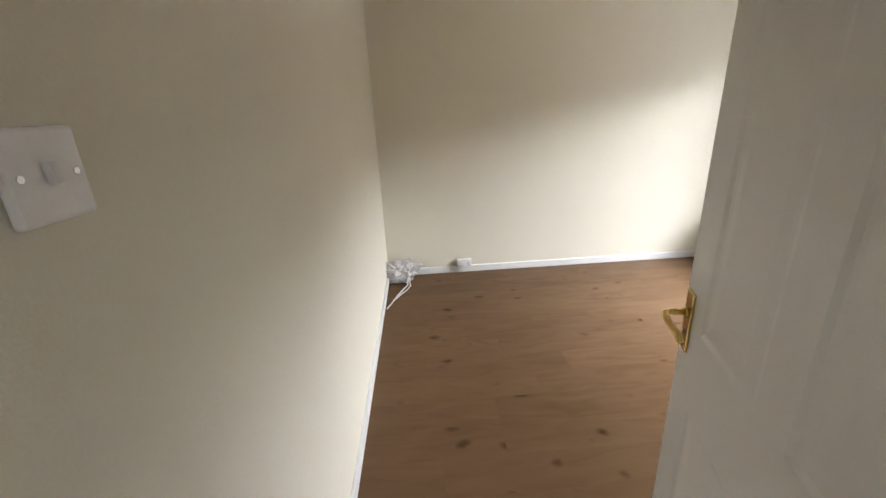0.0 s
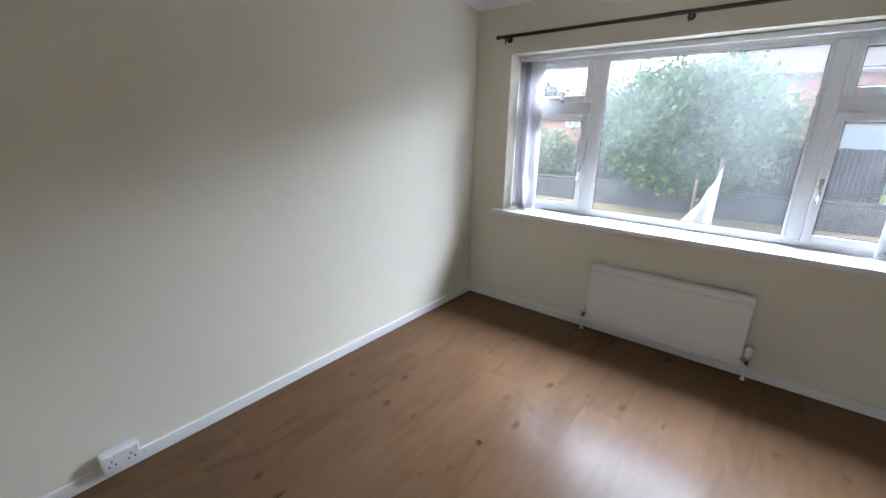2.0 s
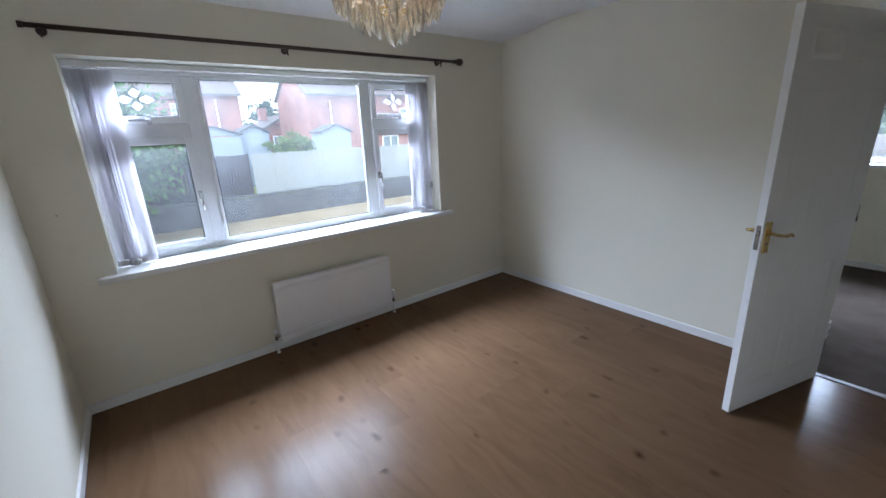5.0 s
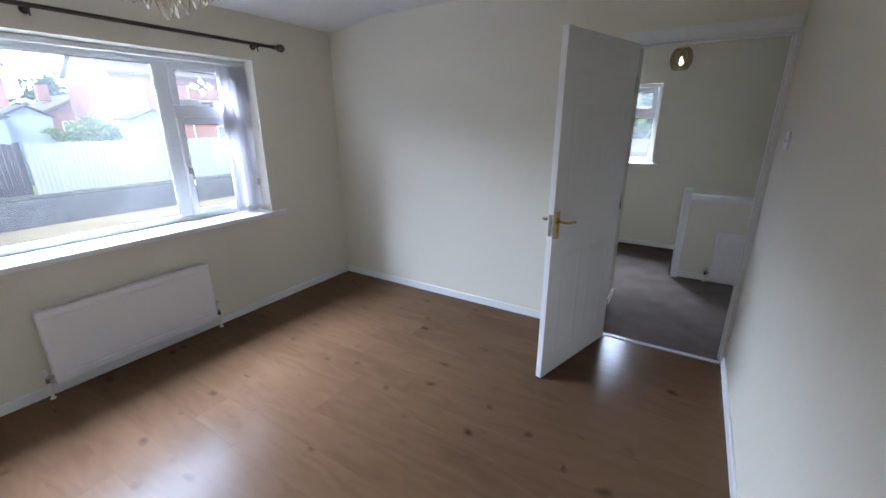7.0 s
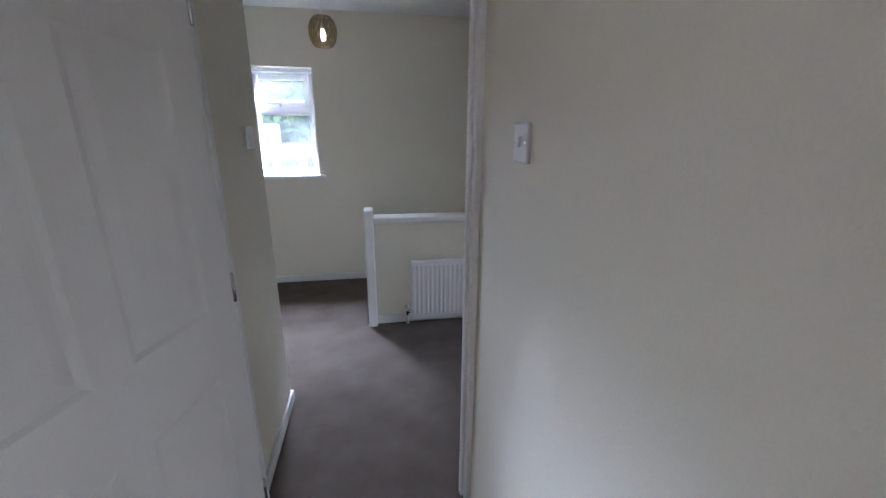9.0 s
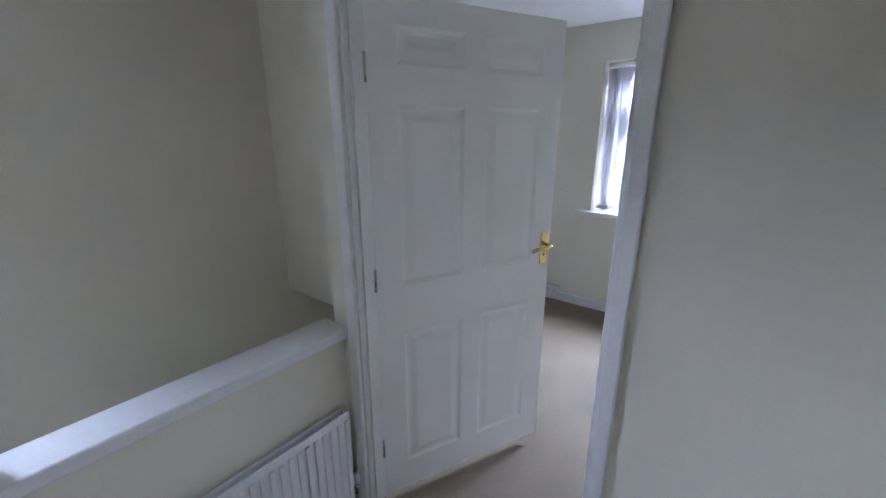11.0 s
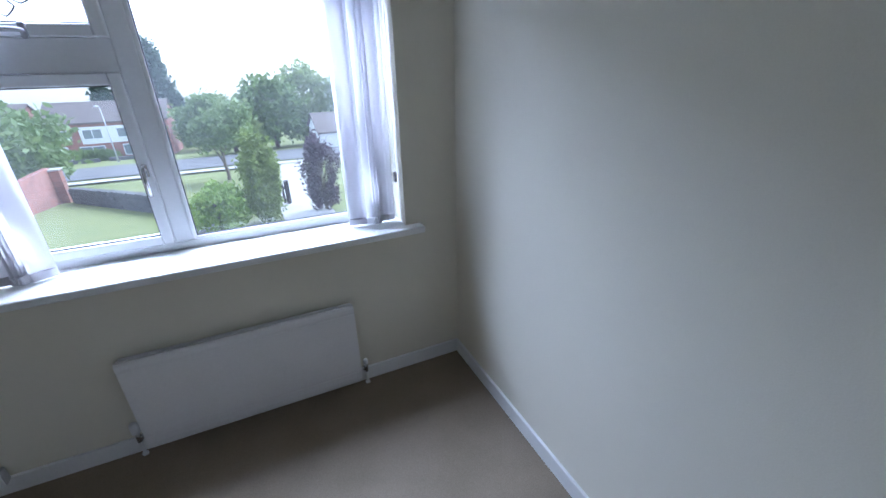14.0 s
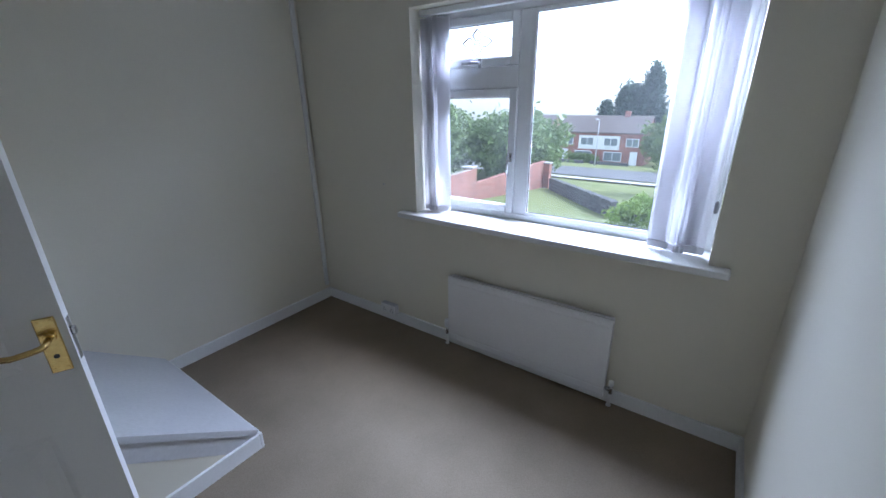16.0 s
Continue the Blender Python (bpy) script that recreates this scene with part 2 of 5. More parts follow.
def brickwork():
    """Red brick in stretcher courses with pale joints, running along any upright wall."""
    m = bpy.data.materials.new("red_brick")
    m.use_nodes = True
    n, l = m.node_tree.nodes, m.node_tree.links
    b = n["Principled BSDF"]
    geo, sep, comb, add = n.new("ShaderNodeNewGeometry"), n.new("ShaderNodeSeparateXYZ"), n.new("ShaderNodeCombineXYZ"), n.new("ShaderNodeMath")
    l.new(geo.outputs["Position"], sep.inputs[0])
    l.new(sep.outputs[0], add.inputs[0])
    l.new(sep.outputs[1], add.inputs[1])
    l.new(add.outputs[0], comb.inputs[0])
    l.new(sep.outputs[2], comb.inputs[1])
    tex = n.new("ShaderNodeTexBrick")
    tex.inputs["Scale"].default_value = 1.0
    tex.inputs["Brick Width"].default_value, tex.inputs["Row Height"].default_value = 0.225, 0.075
    tex.inputs["Mortar Size"].default_value, tex.inputs["Mortar Smooth"].default_value = 0.006, 0.3
    tex.inputs["Color1"].default_value, tex.inputs["Color2"].default_value = (0.20, 0.075, 0.055, 1), (0.33, 0.135, 0.10, 1)
    tex.inputs["Mortar"].default_value = (0.32, 0.28, 0.25, 1)
    l.new(comb.outputs[0], tex.inputs["Vector"])
    cloud, mix = n.new("ShaderNodeTexNoise"), n.new("ShaderNodeMix")
    cloud.inputs["Scale"].default_value, cloud.inputs["Detail"].default_value = 0.9, 5
    l.new(geo.outputs["Position"], cloud.inputs["Vector"])
    mix.data_type, mix.blend_type = "RGBA", "OVERLAY"
    mix.inputs[0].default_value = 0.5
    l.new(tex.outputs["Color"], mix.inputs[6])
    l.new(cloud.outputs[0], mix.inputs[7])
    l.new(mix.outputs[2], b.inputs["Base Color"])
    b.inputs["Roughness"].default_value = 0.9
    bp = n.new("ShaderNodeBump")
    bp.inputs["Strength"].default_value, bp.inputs["Distance"].default_value, bp.invert = 0.5, 0.006, True
    l.new(tex.outputs["Fac"], bp.inputs["Height"])
    l.new(bp.outputs[0], b.inputs["Normal"])
    return m


BRICK = brickwork()
RENDER = surface("white_render", (0.66, 0.66, 0.64), (0.74, 0.74, 0.72), 0.8, 10, 0.9, 0.2, spec=0.2)
ROOFT = surface("brown_roof_tile", (0.10, 0.085, 0.08), (0.16, 0.135, 0.125), 0.9, 9, 0.9, 0.5, stretch=(1, 1, 4), spec=0.2)
DARKWOOD = surface("dark_fence_wood", (0.035, 0.03, 0.035), (0.075, 0.065, 0.07), 2, 20, 0.9, 0.3, stretch=(1, 5, 0.5), spec=0.2)
PALEWOOD = surface("weathered_pale_fence", (0.26, 0.27, 0.26), (0.36, 0.37, 0.35), 1.2, 12, 0.9, 0.3, stretch=(1, 5, 0.4), spec=0.2)
SHEDP = surface("grey_shed_paint", (0.24, 0.28, 0.31), (0.34, 0.38, 0.41), 1.5, 15, 0.8, 0.2, stretch=(1, 1, 6))
FELT = surface("roof_felt", (0.05, 0.05, 0.055), (0.09, 0.09, 0.095), 2, 30, 0.95, 0.3)
# Base colour lightened to hold the sky's reflection in the distant panes.
SKYGLASS = surface("sky_toned_window", (0.13, 0.155, 0.17), (0.24, 0.27, 0.28), 2, 8, 0.15, 0.0)
BARK = surface("bark", (0.09, 0.07, 0.05), (0.16, 0.13, 0.10), 4, 40, 0.95, 0.6)
LEAF = leafage("green_leaves", (0.10, 0.16, 0.045), (0.20, 0.27, 0.09))
LEAF_LIGHT = leafage("light_green_leaves", (0.15, 0.20, 0.07), (0.27, 0.33, 0.13))
LEAF_BUSH = leafage("fresh_green_leaves", (0.16, 0.26, 0.035), (0.30, 0.41, 0.09))
LEAF_TEAL = leafage("deep_green_leaves", (0.05, 0.11, 0.03), (0.12, 0.21, 0.06))
LEAF_DARK = leafage("dark_conifer_needles", (0.018, 0.05, 0.03), (0.045, 0.085, 0.05))
LEAF_OLIVE = leafage("golden_conifer", (0.14, 0.20, 0.04), (0.25, 0.31, 0.08))
LEAF_PURPLE = leafage("purple_leaves", (0.035, 0.02, 0.035), (0.085, 0.05, 0.075))


# ---- mesh helpers ----
def box(bm, a, b, bevel=0.0, segs=1, m=None):
    """A box between two corners, its edges rounded."""
    c = [(a[k] + b[k]) / 2 for k in range(3)]
    s = [abs(b[k] - a[k]) for k in range(3)]
    mat4 = Matrix.Translation(c) @ Matrix.Diagonal((*s, 1))
    r = bmesh.ops.create_cube(bm, size=1, matrix=(m @ mat4) if m else mat4)
    if bevel:
        es = {e for v in r["verts"] for e in v.link_edges}
        bmesh.ops.bevel(bm, geom=list(es), offset=bevel, segments=segs, affect="EDGES", profile=0.5)
    return bm


def rod(bm, p, q, r1, r2=None, seg=12, caps=True):
    """A round bar from p to q."""
    p, q = Vector(p), Vector(q)
    d = q - p
    rot = d.to_track_quat("Z", "Y").to_matrix().to_4x4()
    g = bmesh.ops.create_cone(bm, cap_ends=caps, segments=seg, radius1=r1, radius2=r1 if r2 is None else r2, depth=d.length,
                              matrix=Matrix.Translation((p + q) / 2) @ rot)
    for v in g["verts"]:
        for fc in v.link_faces:
            fc.smooth = len(fc.verts) == 4
    return bm


def tube(bm, pts, r, seg=8):
    """A round bar along points."""
    rings = []
    pts = [Vector(p) for p in pts]
    for k, p in enumerate(pts):
        d = (pts[min(k + 1, len(pts) - 1)] - pts[max(k - 1, 0)]).normalized()
        u = d.orthogonal().normalized() if not rings else (prev - d * prev.dot(d)).normalized()
        prev, w = u, d.cross(u)
        rings.append([bm.verts.new(p + r * (u * math.cos(2 * math.pi * j / seg) + w * math.sin(2 * math.pi * j / seg))) for j in range(seg)])
    for a, b in zip(rings, rings[1:]):
        for j in range(seg):
            bm.faces.new((a[j], a[(j + 1) % seg], b[(j + 1) % seg], b[j])).smooth = True
    bm.faces.new(rings[0][::-1])
    bm.faces.new(rings[-1])
    return bm


def lathe(bm, profile, seg=20, centre=(0, 0, 0)):
    """A turned shape from (radius, height) pairs."""
    rings = []
    for r, z in profile:
        rings.append([bm.verts.new((centre[0] + max(r, 1e-4) * math.cos(2 * math.pi * j / seg), centre[1] + max(r, 1e-4) * math.sin(2 * math.pi * j / seg), centre[2] + z)) for j in range(seg)])
    for a, b in zip(rings, rings[1:]):
        for j in range(seg):
            bm.faces.new((a[j], a[(j + 1) % seg], b[(j + 1) % seg], b[j])).smooth = True
    bm.faces.new(rings[0][::-1])
    bm.faces.new(rings[-1])
    return bm


def prism(bm, outline, axis, a, b):
    """An outline in two axes pushed along the third."""
    def at(p, v):
        c = list(p)
        c.insert(axis, v)
        return bm.verts.new(c)
    lo, hi = [at(p, a) for p in outline], [at(p, b) for p in outline]
    bm.faces.new(lo)
    bm.faces.new(hi[::-1])
    k = len(outline)
    for j in range(k):
        bm.faces.new((lo[j], hi[j], hi[(j + 1) % k], lo[(j + 1) % k]))
    bmesh.ops.recalc_face_normals(bm, faces=bm.faces[:])
    return bm


def part(name, bm, material, parent=None, label=""):
    """Links a bmesh as one mesh object, under a thing or a part."""
    me = bpy.data.meshes.new(name)
    bm.normal_update()
    bm.to_mesh(me)
    bm.free()
    me.materials.append(material)
    ob = new(name, me)
    ob.parent = parent
    if label:
        tagged(ob, label)
    return ob


def mesh_part(name, verts, faces, material, parent=None):
    me = bpy.data.meshes.new(name)
    me.from_pydata(verts, [], faces)
    me.materials.append(material)
    ob = new(name, me)
    ob.parent = parent
    return ob


def thing(name, m, label, category, group="", kind=""):
    ob = new(name)
    ob.empty_display_size = 0.1
    ob.matrix_world = m
    return tagged(ob, label, category, group, kind)


def B(*boxes, bevel=0.0):
    bm = bmesh.new()
    for a, b in boxes:
        box(bm, a, b, bevel)
    return bm


def setting(name, bm, material, label, category):
    return tagged(part(name, bm, material), label, category, kind="structure")


# ---- structure ----
H1, HL, H2, TOP = 2.39, 2.41, 2.39, 2.62
setting("wall_east", B(((3.335, -0.26, -2.7), (3.66, 0.68, TOP)), ((3.335, 3.09, -2.7), (3.66, 3.51, TOP)), ((3.335, 0.68, -2.7), (3.66, 3.09, 0.795)), ((3.335, 0.68, 1.99), (3.66, 3.09, TOP))),
        CREAM, "cream painted bedroom wall with a wide window", "wall")
setting("wall_north", B(((-0.165, 3.402, -2.7), (3.335, 3.51, TOP))), CREAM, "plain cream painted bedroom wall", "wall")
setting("wall_west", B(((-0.165, -0.15, -0.3), (-0.065, 3.402, TOP))), CREAM, "plain cream painted bedroom wall with a light switch", "wall")
setting("wall_south", B(((-0.65, -0.26, -0.3), (-0.065, -0.15, TOP)), ((0.757, -0.26, -0.3), (3.335, -0.15, TOP)), ((-0.065, -0.26, 2.0), (0.757, -0.15, TOP))),
        CREAM, "cream painted wall between bedroom and landing", "wall")
setting("wall_landing_east", B(((0.772, -0.94, -0.3), (0.872, -0.26, TOP))), CREAM, "cream painted landing wall beside the bedroom doorway", "wall")
setting("wall_landing_return", B(((0.872, -0.94, -0.3), (2.3, -0.745, TOP))), CREAM, "cream painted landing wall", "wall")
setting("wall_landing_end", B(((2.2, -2.83, -0.3), (2.3, -0.94, TOP))), CREAM, "cream painted landing end wall", "wall")
setting("wall_landing_west", B(((-0.745, -0.836, -0.3), (-0.65, 0.214, TOP)), ((-0.745, -1.735, 2.0), (-0.65, -0.836, TOP)), ((-0.745, -1.86, -0.3), (-0.65, -1.735, TOP))),
        CREAM, "cream painted wall between landing and small bedroom", "wall")
setting("wall_stair_head", B(((-1.13, -2.83, 0.62), (-1.03, -1.86, TOP))), CREAM, "cream painted wall set back over the stairs", "wall")
setting("wall_stair_return", B(((-1.13, -1.86, -0.3), (-0.745, -1.782, TOP))), CREAM, "cream painted return wall beside the stairs", "wall")
setting("wall_small_north", B(((-3.72, 0.214, -2.7), (-0.65, 0.314, TOP))), CREAM, "plain cream painted wall of the small bedroom", "wall")
# Doorway gap at hall level is unseen, added to let daylight up the stairs.
setting("wall_small_west", B(((-3.72, -2.83, -0.6), (-3.400, -1.79, TOP)), ((-3.72, -1.93, -2.7), (-3.400, -1.79, -0.6)), ((-3.72, -0.09, -2.7), (-3.400, 0.214, TOP)), ((-3.72, -1.79, -2.7), (-3.400, -0.09, 0.855)), ((-3.72, -1.79, 2.10), (-3.400, -0.09, TOP))),
        CREAM, "cream painted wall with the small bedroom window", "wall")
setting("wall_far_south", B(((-3.72, -3.11, -2.7), (0.755, -2.83, TOP)), ((1.45, -3.11, -2.7), (2.3, -2.83, TOP)), ((0.755, -3.11, -2.7), (1.45, -2.83, 1.03)), ((0.755, -3.11, 1.96), (1.45, -2.83, TOP))),
        CREAM, "cream painted outer wall with the landing window", "wall")
bm = bmesh.new()
prism(bm, [(-0.165, H1), (2.75, H1), (3.335, 2.315), (3.335, 2.5), (-0.165, 2.5)], 1, -0.15, 3.402)
setting("ceiling", bm, CEIL, "white textured ceiling sloping slightly to the window wall", "ceiling")
setting("ceiling_landing", B(((-0.65, -2.83, HL), (2.2, -0.26, HL + 0.1)), ((-1.03, -2.83, HL), (-0.65, -1.86, HL + 0.1))), CEIL, "white landing ceiling", "ceiling")
setting("ceiling_small_room", B(((-3.400, -1.782, H2), (-0.745, 0.214, H2 + 0.1)), ((-3.400, -2.83, H2), (-1.13, -1.782, H2 + 0.1))), CEIL, "white ceiling of the small bedroom", "ceiling")
# Unseen slab, added to keep sky light from leaking in over the ceilings.
setting("light_blocking_slab", B(((-3.9, -3.3, TOP), (3.9, 3.7, TOP + 0.15))), FELT, "plain unseen slab added above the rooms to block light", "roof")
floor1 = setting("floor", B(((-0.065, -0.15, -0.3), (3.335, 3.402, -0.012))), FELT, "brown oak laminate floor with dark knots", "floor")
setting("floor_landing", B(((-0.72, -1.81, -0.3), (2.2, -0.15, -0.004)), ((0.36, -2.83, -0.3), (2.2, -1.81, -0.004))), BROWNCARPET, "dark taupe landing carpet", "carpet")
setting("floor_small_room", B(((-3.400, -1.78, -0.3), (-0.70, 0.214, -0.052)), ((-3.400, -2.83, -0.3), (-2.06, -1.78, -0.052))), BEIGECARPET, "worn beige carpet of the small bedroom", "carpet")


def skirting(runs, name, label, h=0.062, t=0.016, z=-0.002):
    """Boards with a rounded top along walls: start, end and the way into the room."""
    top = thing(name, pose(0, 0, 0), label, "baseboard", kind="structure")
    for (x0, y0), (x1, y1), (nx, ny) in runs:
        bm = bmesh.new()
        box(bm, (min(x0, x1) + min(0, nx * t), min(y0, y1) + min(0, ny * t), z), (max(x0, x1) + max(0, nx * t), max(y0, y1) + max(0, ny * t), h), 0.004, 2)
        part("skirting_board", bm, GLOSS, top)
    return top


skirting([((3.335, -0.15), (3.335, 3.402), (-1, 0)), ((-0.065, 3.402), (3.318, 3.402), (0, -1)), ((-0.065, -0.128), (-0.065, 3.385), (1, 0)), ((0.80, -0.15), (3.318, -0.15), (0, 1))],
         "baseboard", "white gloss skirting round the laminate bedroom")
skirting([((0.772, -0.956), (0.772, -0.285), (-1, 0)), ((0.756, -0.94), (2.2, -0.94), (0, -1)), ((0.36, -2.83), (2.2, -2.83), (0, 1)), ((-0.65, -0.793), (-0.65, -0.26), (1, 0)), ((-0.634, -0.26), (-0.10, -0.26), (0, -1))],
         "baseboard_landing", "white gloss skirting round the landing")
skirting([((-3.400, -2.83), (-3.400, 0.214), (1, 0)), ((-3.384, 0.214), (-0.745, 0.214), (0, -1)), ((-3.384, -2.83), (-2.06, -2.83), (0, 1)), ((-2.06, -2.814), (-2.06, -1.764), (-1, 0)), ((-2.06, -1.78), (-0.80, -1.78), (0, 1)), ((-0.745, -0.793), (-0.745, 0.198), (-1, 0))],
         "baseboard_small_room", "white skirting round the small bedroom and stair box", 0.034, z=-0.056)


# ---- windows ----
def bar(bm, x0, z0, x1, z1, y0, y1, bev=0.006):
    box(bm, (x0, y0, z0), (x1, y1, z1), bev, 2)


def ring(bm, x0, z0, x1, z1, w, y0, y1, bev=0.006):
    """A rectangular surround of bars of width w."""
    bar(bm, x0, z0, x0 + w, z1, y0, y1, bev)
    bar(bm, x1 - w, z0, x1, z1, y0, y1, bev)
    bar(bm, x0 + w, z0, x1 - w, z0 + w, y0, y1, bev)
    bar(bm, x0 + w, z1 - w, x1 - w, z1, y0, y1, bev)


def pane(x0, z0, x1, z1, y, mat_glass, parent):
    g = part("pane", B(((x0, y, z0), (x1, y + 0.004, z1))), mat_glass, parent, "clear glass pane")
    g.visible_shadow = False
    return g


def handle_lever(parent, x, y, z, upright):
    bm = bmesh.new()
    box(bm, (x - 0.011, y - 0.012, z - 0.028), (x + 0.011, y, z + 0.028), 0.004, 2)
    if upright:
        tube(bm, [(x, y - 0.012, z + 0.01), (x, y - 0.036, z + 0.012), (x, y - 0.042, z - 0.02), (x, y - 0.040, z - 0.105)], 0.008, 8)
    else:
        tube(bm, [(x, y - 0.012, z), (x - 0.01, y - 0.036, z), (x - 0.04, y - 0.040, z), (x - 0.105, y - 0.038, z)], 0.008, 8)
    part("window_handle", bm, CHROME if upright else GREYP, parent, "small metal window handle")


def motif(parent, cx, cz, w, h, y):
    """A four-petalled bevelled diamond in lead strips, with arms to the sash."""
    bm, bg = bmesh.new(), bmesh.new()
    for sx, sz in ((1, 0), (-1, 0), (0, 1), (0, -1)):
        lx, lz = (0.085, 0.032) if sx else (0.036, 0.062)
        pts, off = [], 0.012
        for k in range(17):
            a = 2 * math.pi * k / 16
            u, v = 0.5 + 0.5 * math.cos(a), math.sin(a) * (1 - 0.55 * abs(math.cos(a)))
            if sx:
                pts.append((cx + sx * (off + lx * u), y, cz + lz * v * 0.9))
            else:
                pts.append((cx + lx * v * 0.9, y, cz + sz * (off * 0.6 + lz * u)))
        tube(bm, pts, 0.0032, 6)
        vs = [bg.verts.new((px, y + 0.001, pz)) for px, _, pz in pts[:-1]]
        mid = [bg.verts.new((px * 0.6 + 0.4 * (cx + sx * (off + lx / 2)), y - 0.003, pz * 0.6 + 0.4 * (cz + sz * (off * 0.6 + lz / 2)))) for px, _, pz in pts[:-1]]
        for k in range(16):
            bg.faces.new((vs[k], vs[(k + 1) % 16], mid[(k + 1) % 16], mid[k]))
        bg.faces.new(mid)
    tube(bm, [(cx - w / 2, y, cz), (cx - 0.097, y, cz)], 0.002, 6)
    tube(bm, [(cx + 0.097, y, cz), (cx + w / 2, y, cz)], 0.002, 6)
    tube(bm, [(cx, y, cz + 0.07), (cx, y, cz + h / 2)], 0.002, 6)
    tube(bm, [(cx, y, cz - 0.07), (cx, y, cz - h / 2)], 0.002, 6)
    part("lead_motif", bm, LEAD, parent, "leaded diamond motif")
    part("bevelled_petals", bg, BEVEL, parent, "bevelled glass petals").visible_shadow = False


def sash(win, x0, z0, x1, z1, glass, motif_on, handle):
    """An opening light: its own white surround, glass, seal, handle and motif."""
    bm = bmesh.new()
    ring(bm, x0, z0, x1, z1, 0.045, -0.018, 0.04)
    s = part("sash", bm, UPVC, win)
    bm = bmesh.new()
    ring(bm, x0 + 0.045, z0 + 0.045, x1 - 0.045, z1 - 0.045, 0.005, -0.004, 0.006, 0)
    part("glazing_seal", bm, RUBBER, s)
    pane(x0 + 0.046, z0 + 0.046, x1 - 0.046, z1 - 0.046, 0.012, glass, s)
    if motif_on:
        motif(s, (x0 + x1) / 2, (z0 + z1) / 2, x1 - x0 - 0.10, z1 - z0 - 0.10, 0.005)
    if handle == "side_r":
        handle_lever(s, x1 - 0.022, -0.018, (z0 + z1) / 2 - 0.02, True)
    if handle == "side_l":
        handle_lever(s, x0 + 0.022, -0.018, (z0 + z1) / 2 - 0.02, True)
    if handle == "low":
        handle_lever(s, (x0 + x1) / 2 + 0.04, -0.018, z0 + 0.02, False)
    return s


def fixed_light(win, x0, z0, x1, z1, glass):
    bm = bmesh.new()
    ring(bm, x0, z0, x1, z1, 0.018, -0.006, 0.02, 0.004)
    bead = part("glazing_bead", bm, UPVC, win)
    bm = bmesh.new()
    ring(bm, x0 + 0.018, z0 + 0.018, x1 - 0.018, z1 - 0.018, 0.004, 0.0, 0.008, 0)
    part("glazing_seal", bm, RUBBER, bead)
    pane(x0 + 0.019, z0 + 0.019, x1 - 0.019, z1 - 0.019, 0.012, glass, win)


def window_body(name, m, w, h, mullions, transoms, label):
    win = thing(name, m, label, "window", kind="structure")
    bm = bmesh.new()
    ring(bm, 0, 0, w, h, 0.05, 0.0, 0.07)
    for x0, x1 in mullions:
        bar(bm, x0, 0.05, x1, h - 0.05, 0.0, 0.07)
    for x0, x1, z0, z1 in transoms:
        bar(bm, x0, z0, x1, z1, 0.0, 0.07)
    part("window_frame", bm, UPVC, win)
    return win


win1 = window_body("window_1", pose(3.57, 3.088, 0.80, 0, 0, -90), 2.406, 1.188, [(0.55, 0.635), (1.815, 1.89)], [(0.05, 0.55, 0.77, 0.855), (1.89, 2.356, 0.77, 0.855)],
                   "wide white plastic window, opening lights either side")
sash(win1, 0.05, 0.855, 0.55, 1.138, GLASS, True, "low")
sash(win1, 0.05, 0.05, 0.55, 0.77, GLASS, False, "side_r")
sash(win1, 1.89, 0.855, 2.356, 1.138, GLASS, True, "low")
sash(win1, 1.89, 0.05, 2.356, 0.77, GLASS, False, "side_l")
fixed_light(win1, 0.635, 0.05, 1.815, 1.138, GLASS)
win2 = window_body("window_2", pose(-3.61, -1.788, 0.86, 0, 0, 90), 1.696, 1.236, [(0.615, 0.69)], [(0.05, 0.615, 0.79, 0.915)],
                   "white plastic bedroom window with leaded top light")
sash(win2, 0.05, 0.915, 0.615, 1.186, GLASS_WEST, True, "low")
sash(win2, 0.05, 0.05, 0.615, 0.79, GLASS_WEST, False, "side_r")
fixed_light(win2, 0.69, 0.05, 1.646, 1.186, GLASS_WEST)
win3 = window_body("window_3", pose(1.448, -2.99, 1.03, 0, 0, 180), 0.691, 0.928, [], [(0.05, 0.641, 0.555, 0.62)], "small white plastic landing window")
sash(win3, 0.05, 0.62, 0.641, 0.878, GLASS_WEST, False, "low")
fixed_light(win3, 0.05, 0.05, 0.641, 0.555, GLASS_WEST)


def sill_board(name, a, b, label):
    bm = bmesh.new()
    box(bm, a, b, 0.008, 3)
    tagged(part(name, bm, GLOSS), label, "window sill", kind="structure")


sill_board("window_sill", (3.285, 0.56, 0.776), (3.568, 3.18, 0.812), "white gloss window sill with rounded nose")
sill_board("window_sill_small_room", (-3.608, -1.915, 0.835), (-3.335, -0.002, 0.872), "white gloss window sill in the small bedroom")
sill_board("window_sill_landing", (0.70, -2.988, 1.012), (1.50, -2.80, 1.042), "white gloss landing window sill")


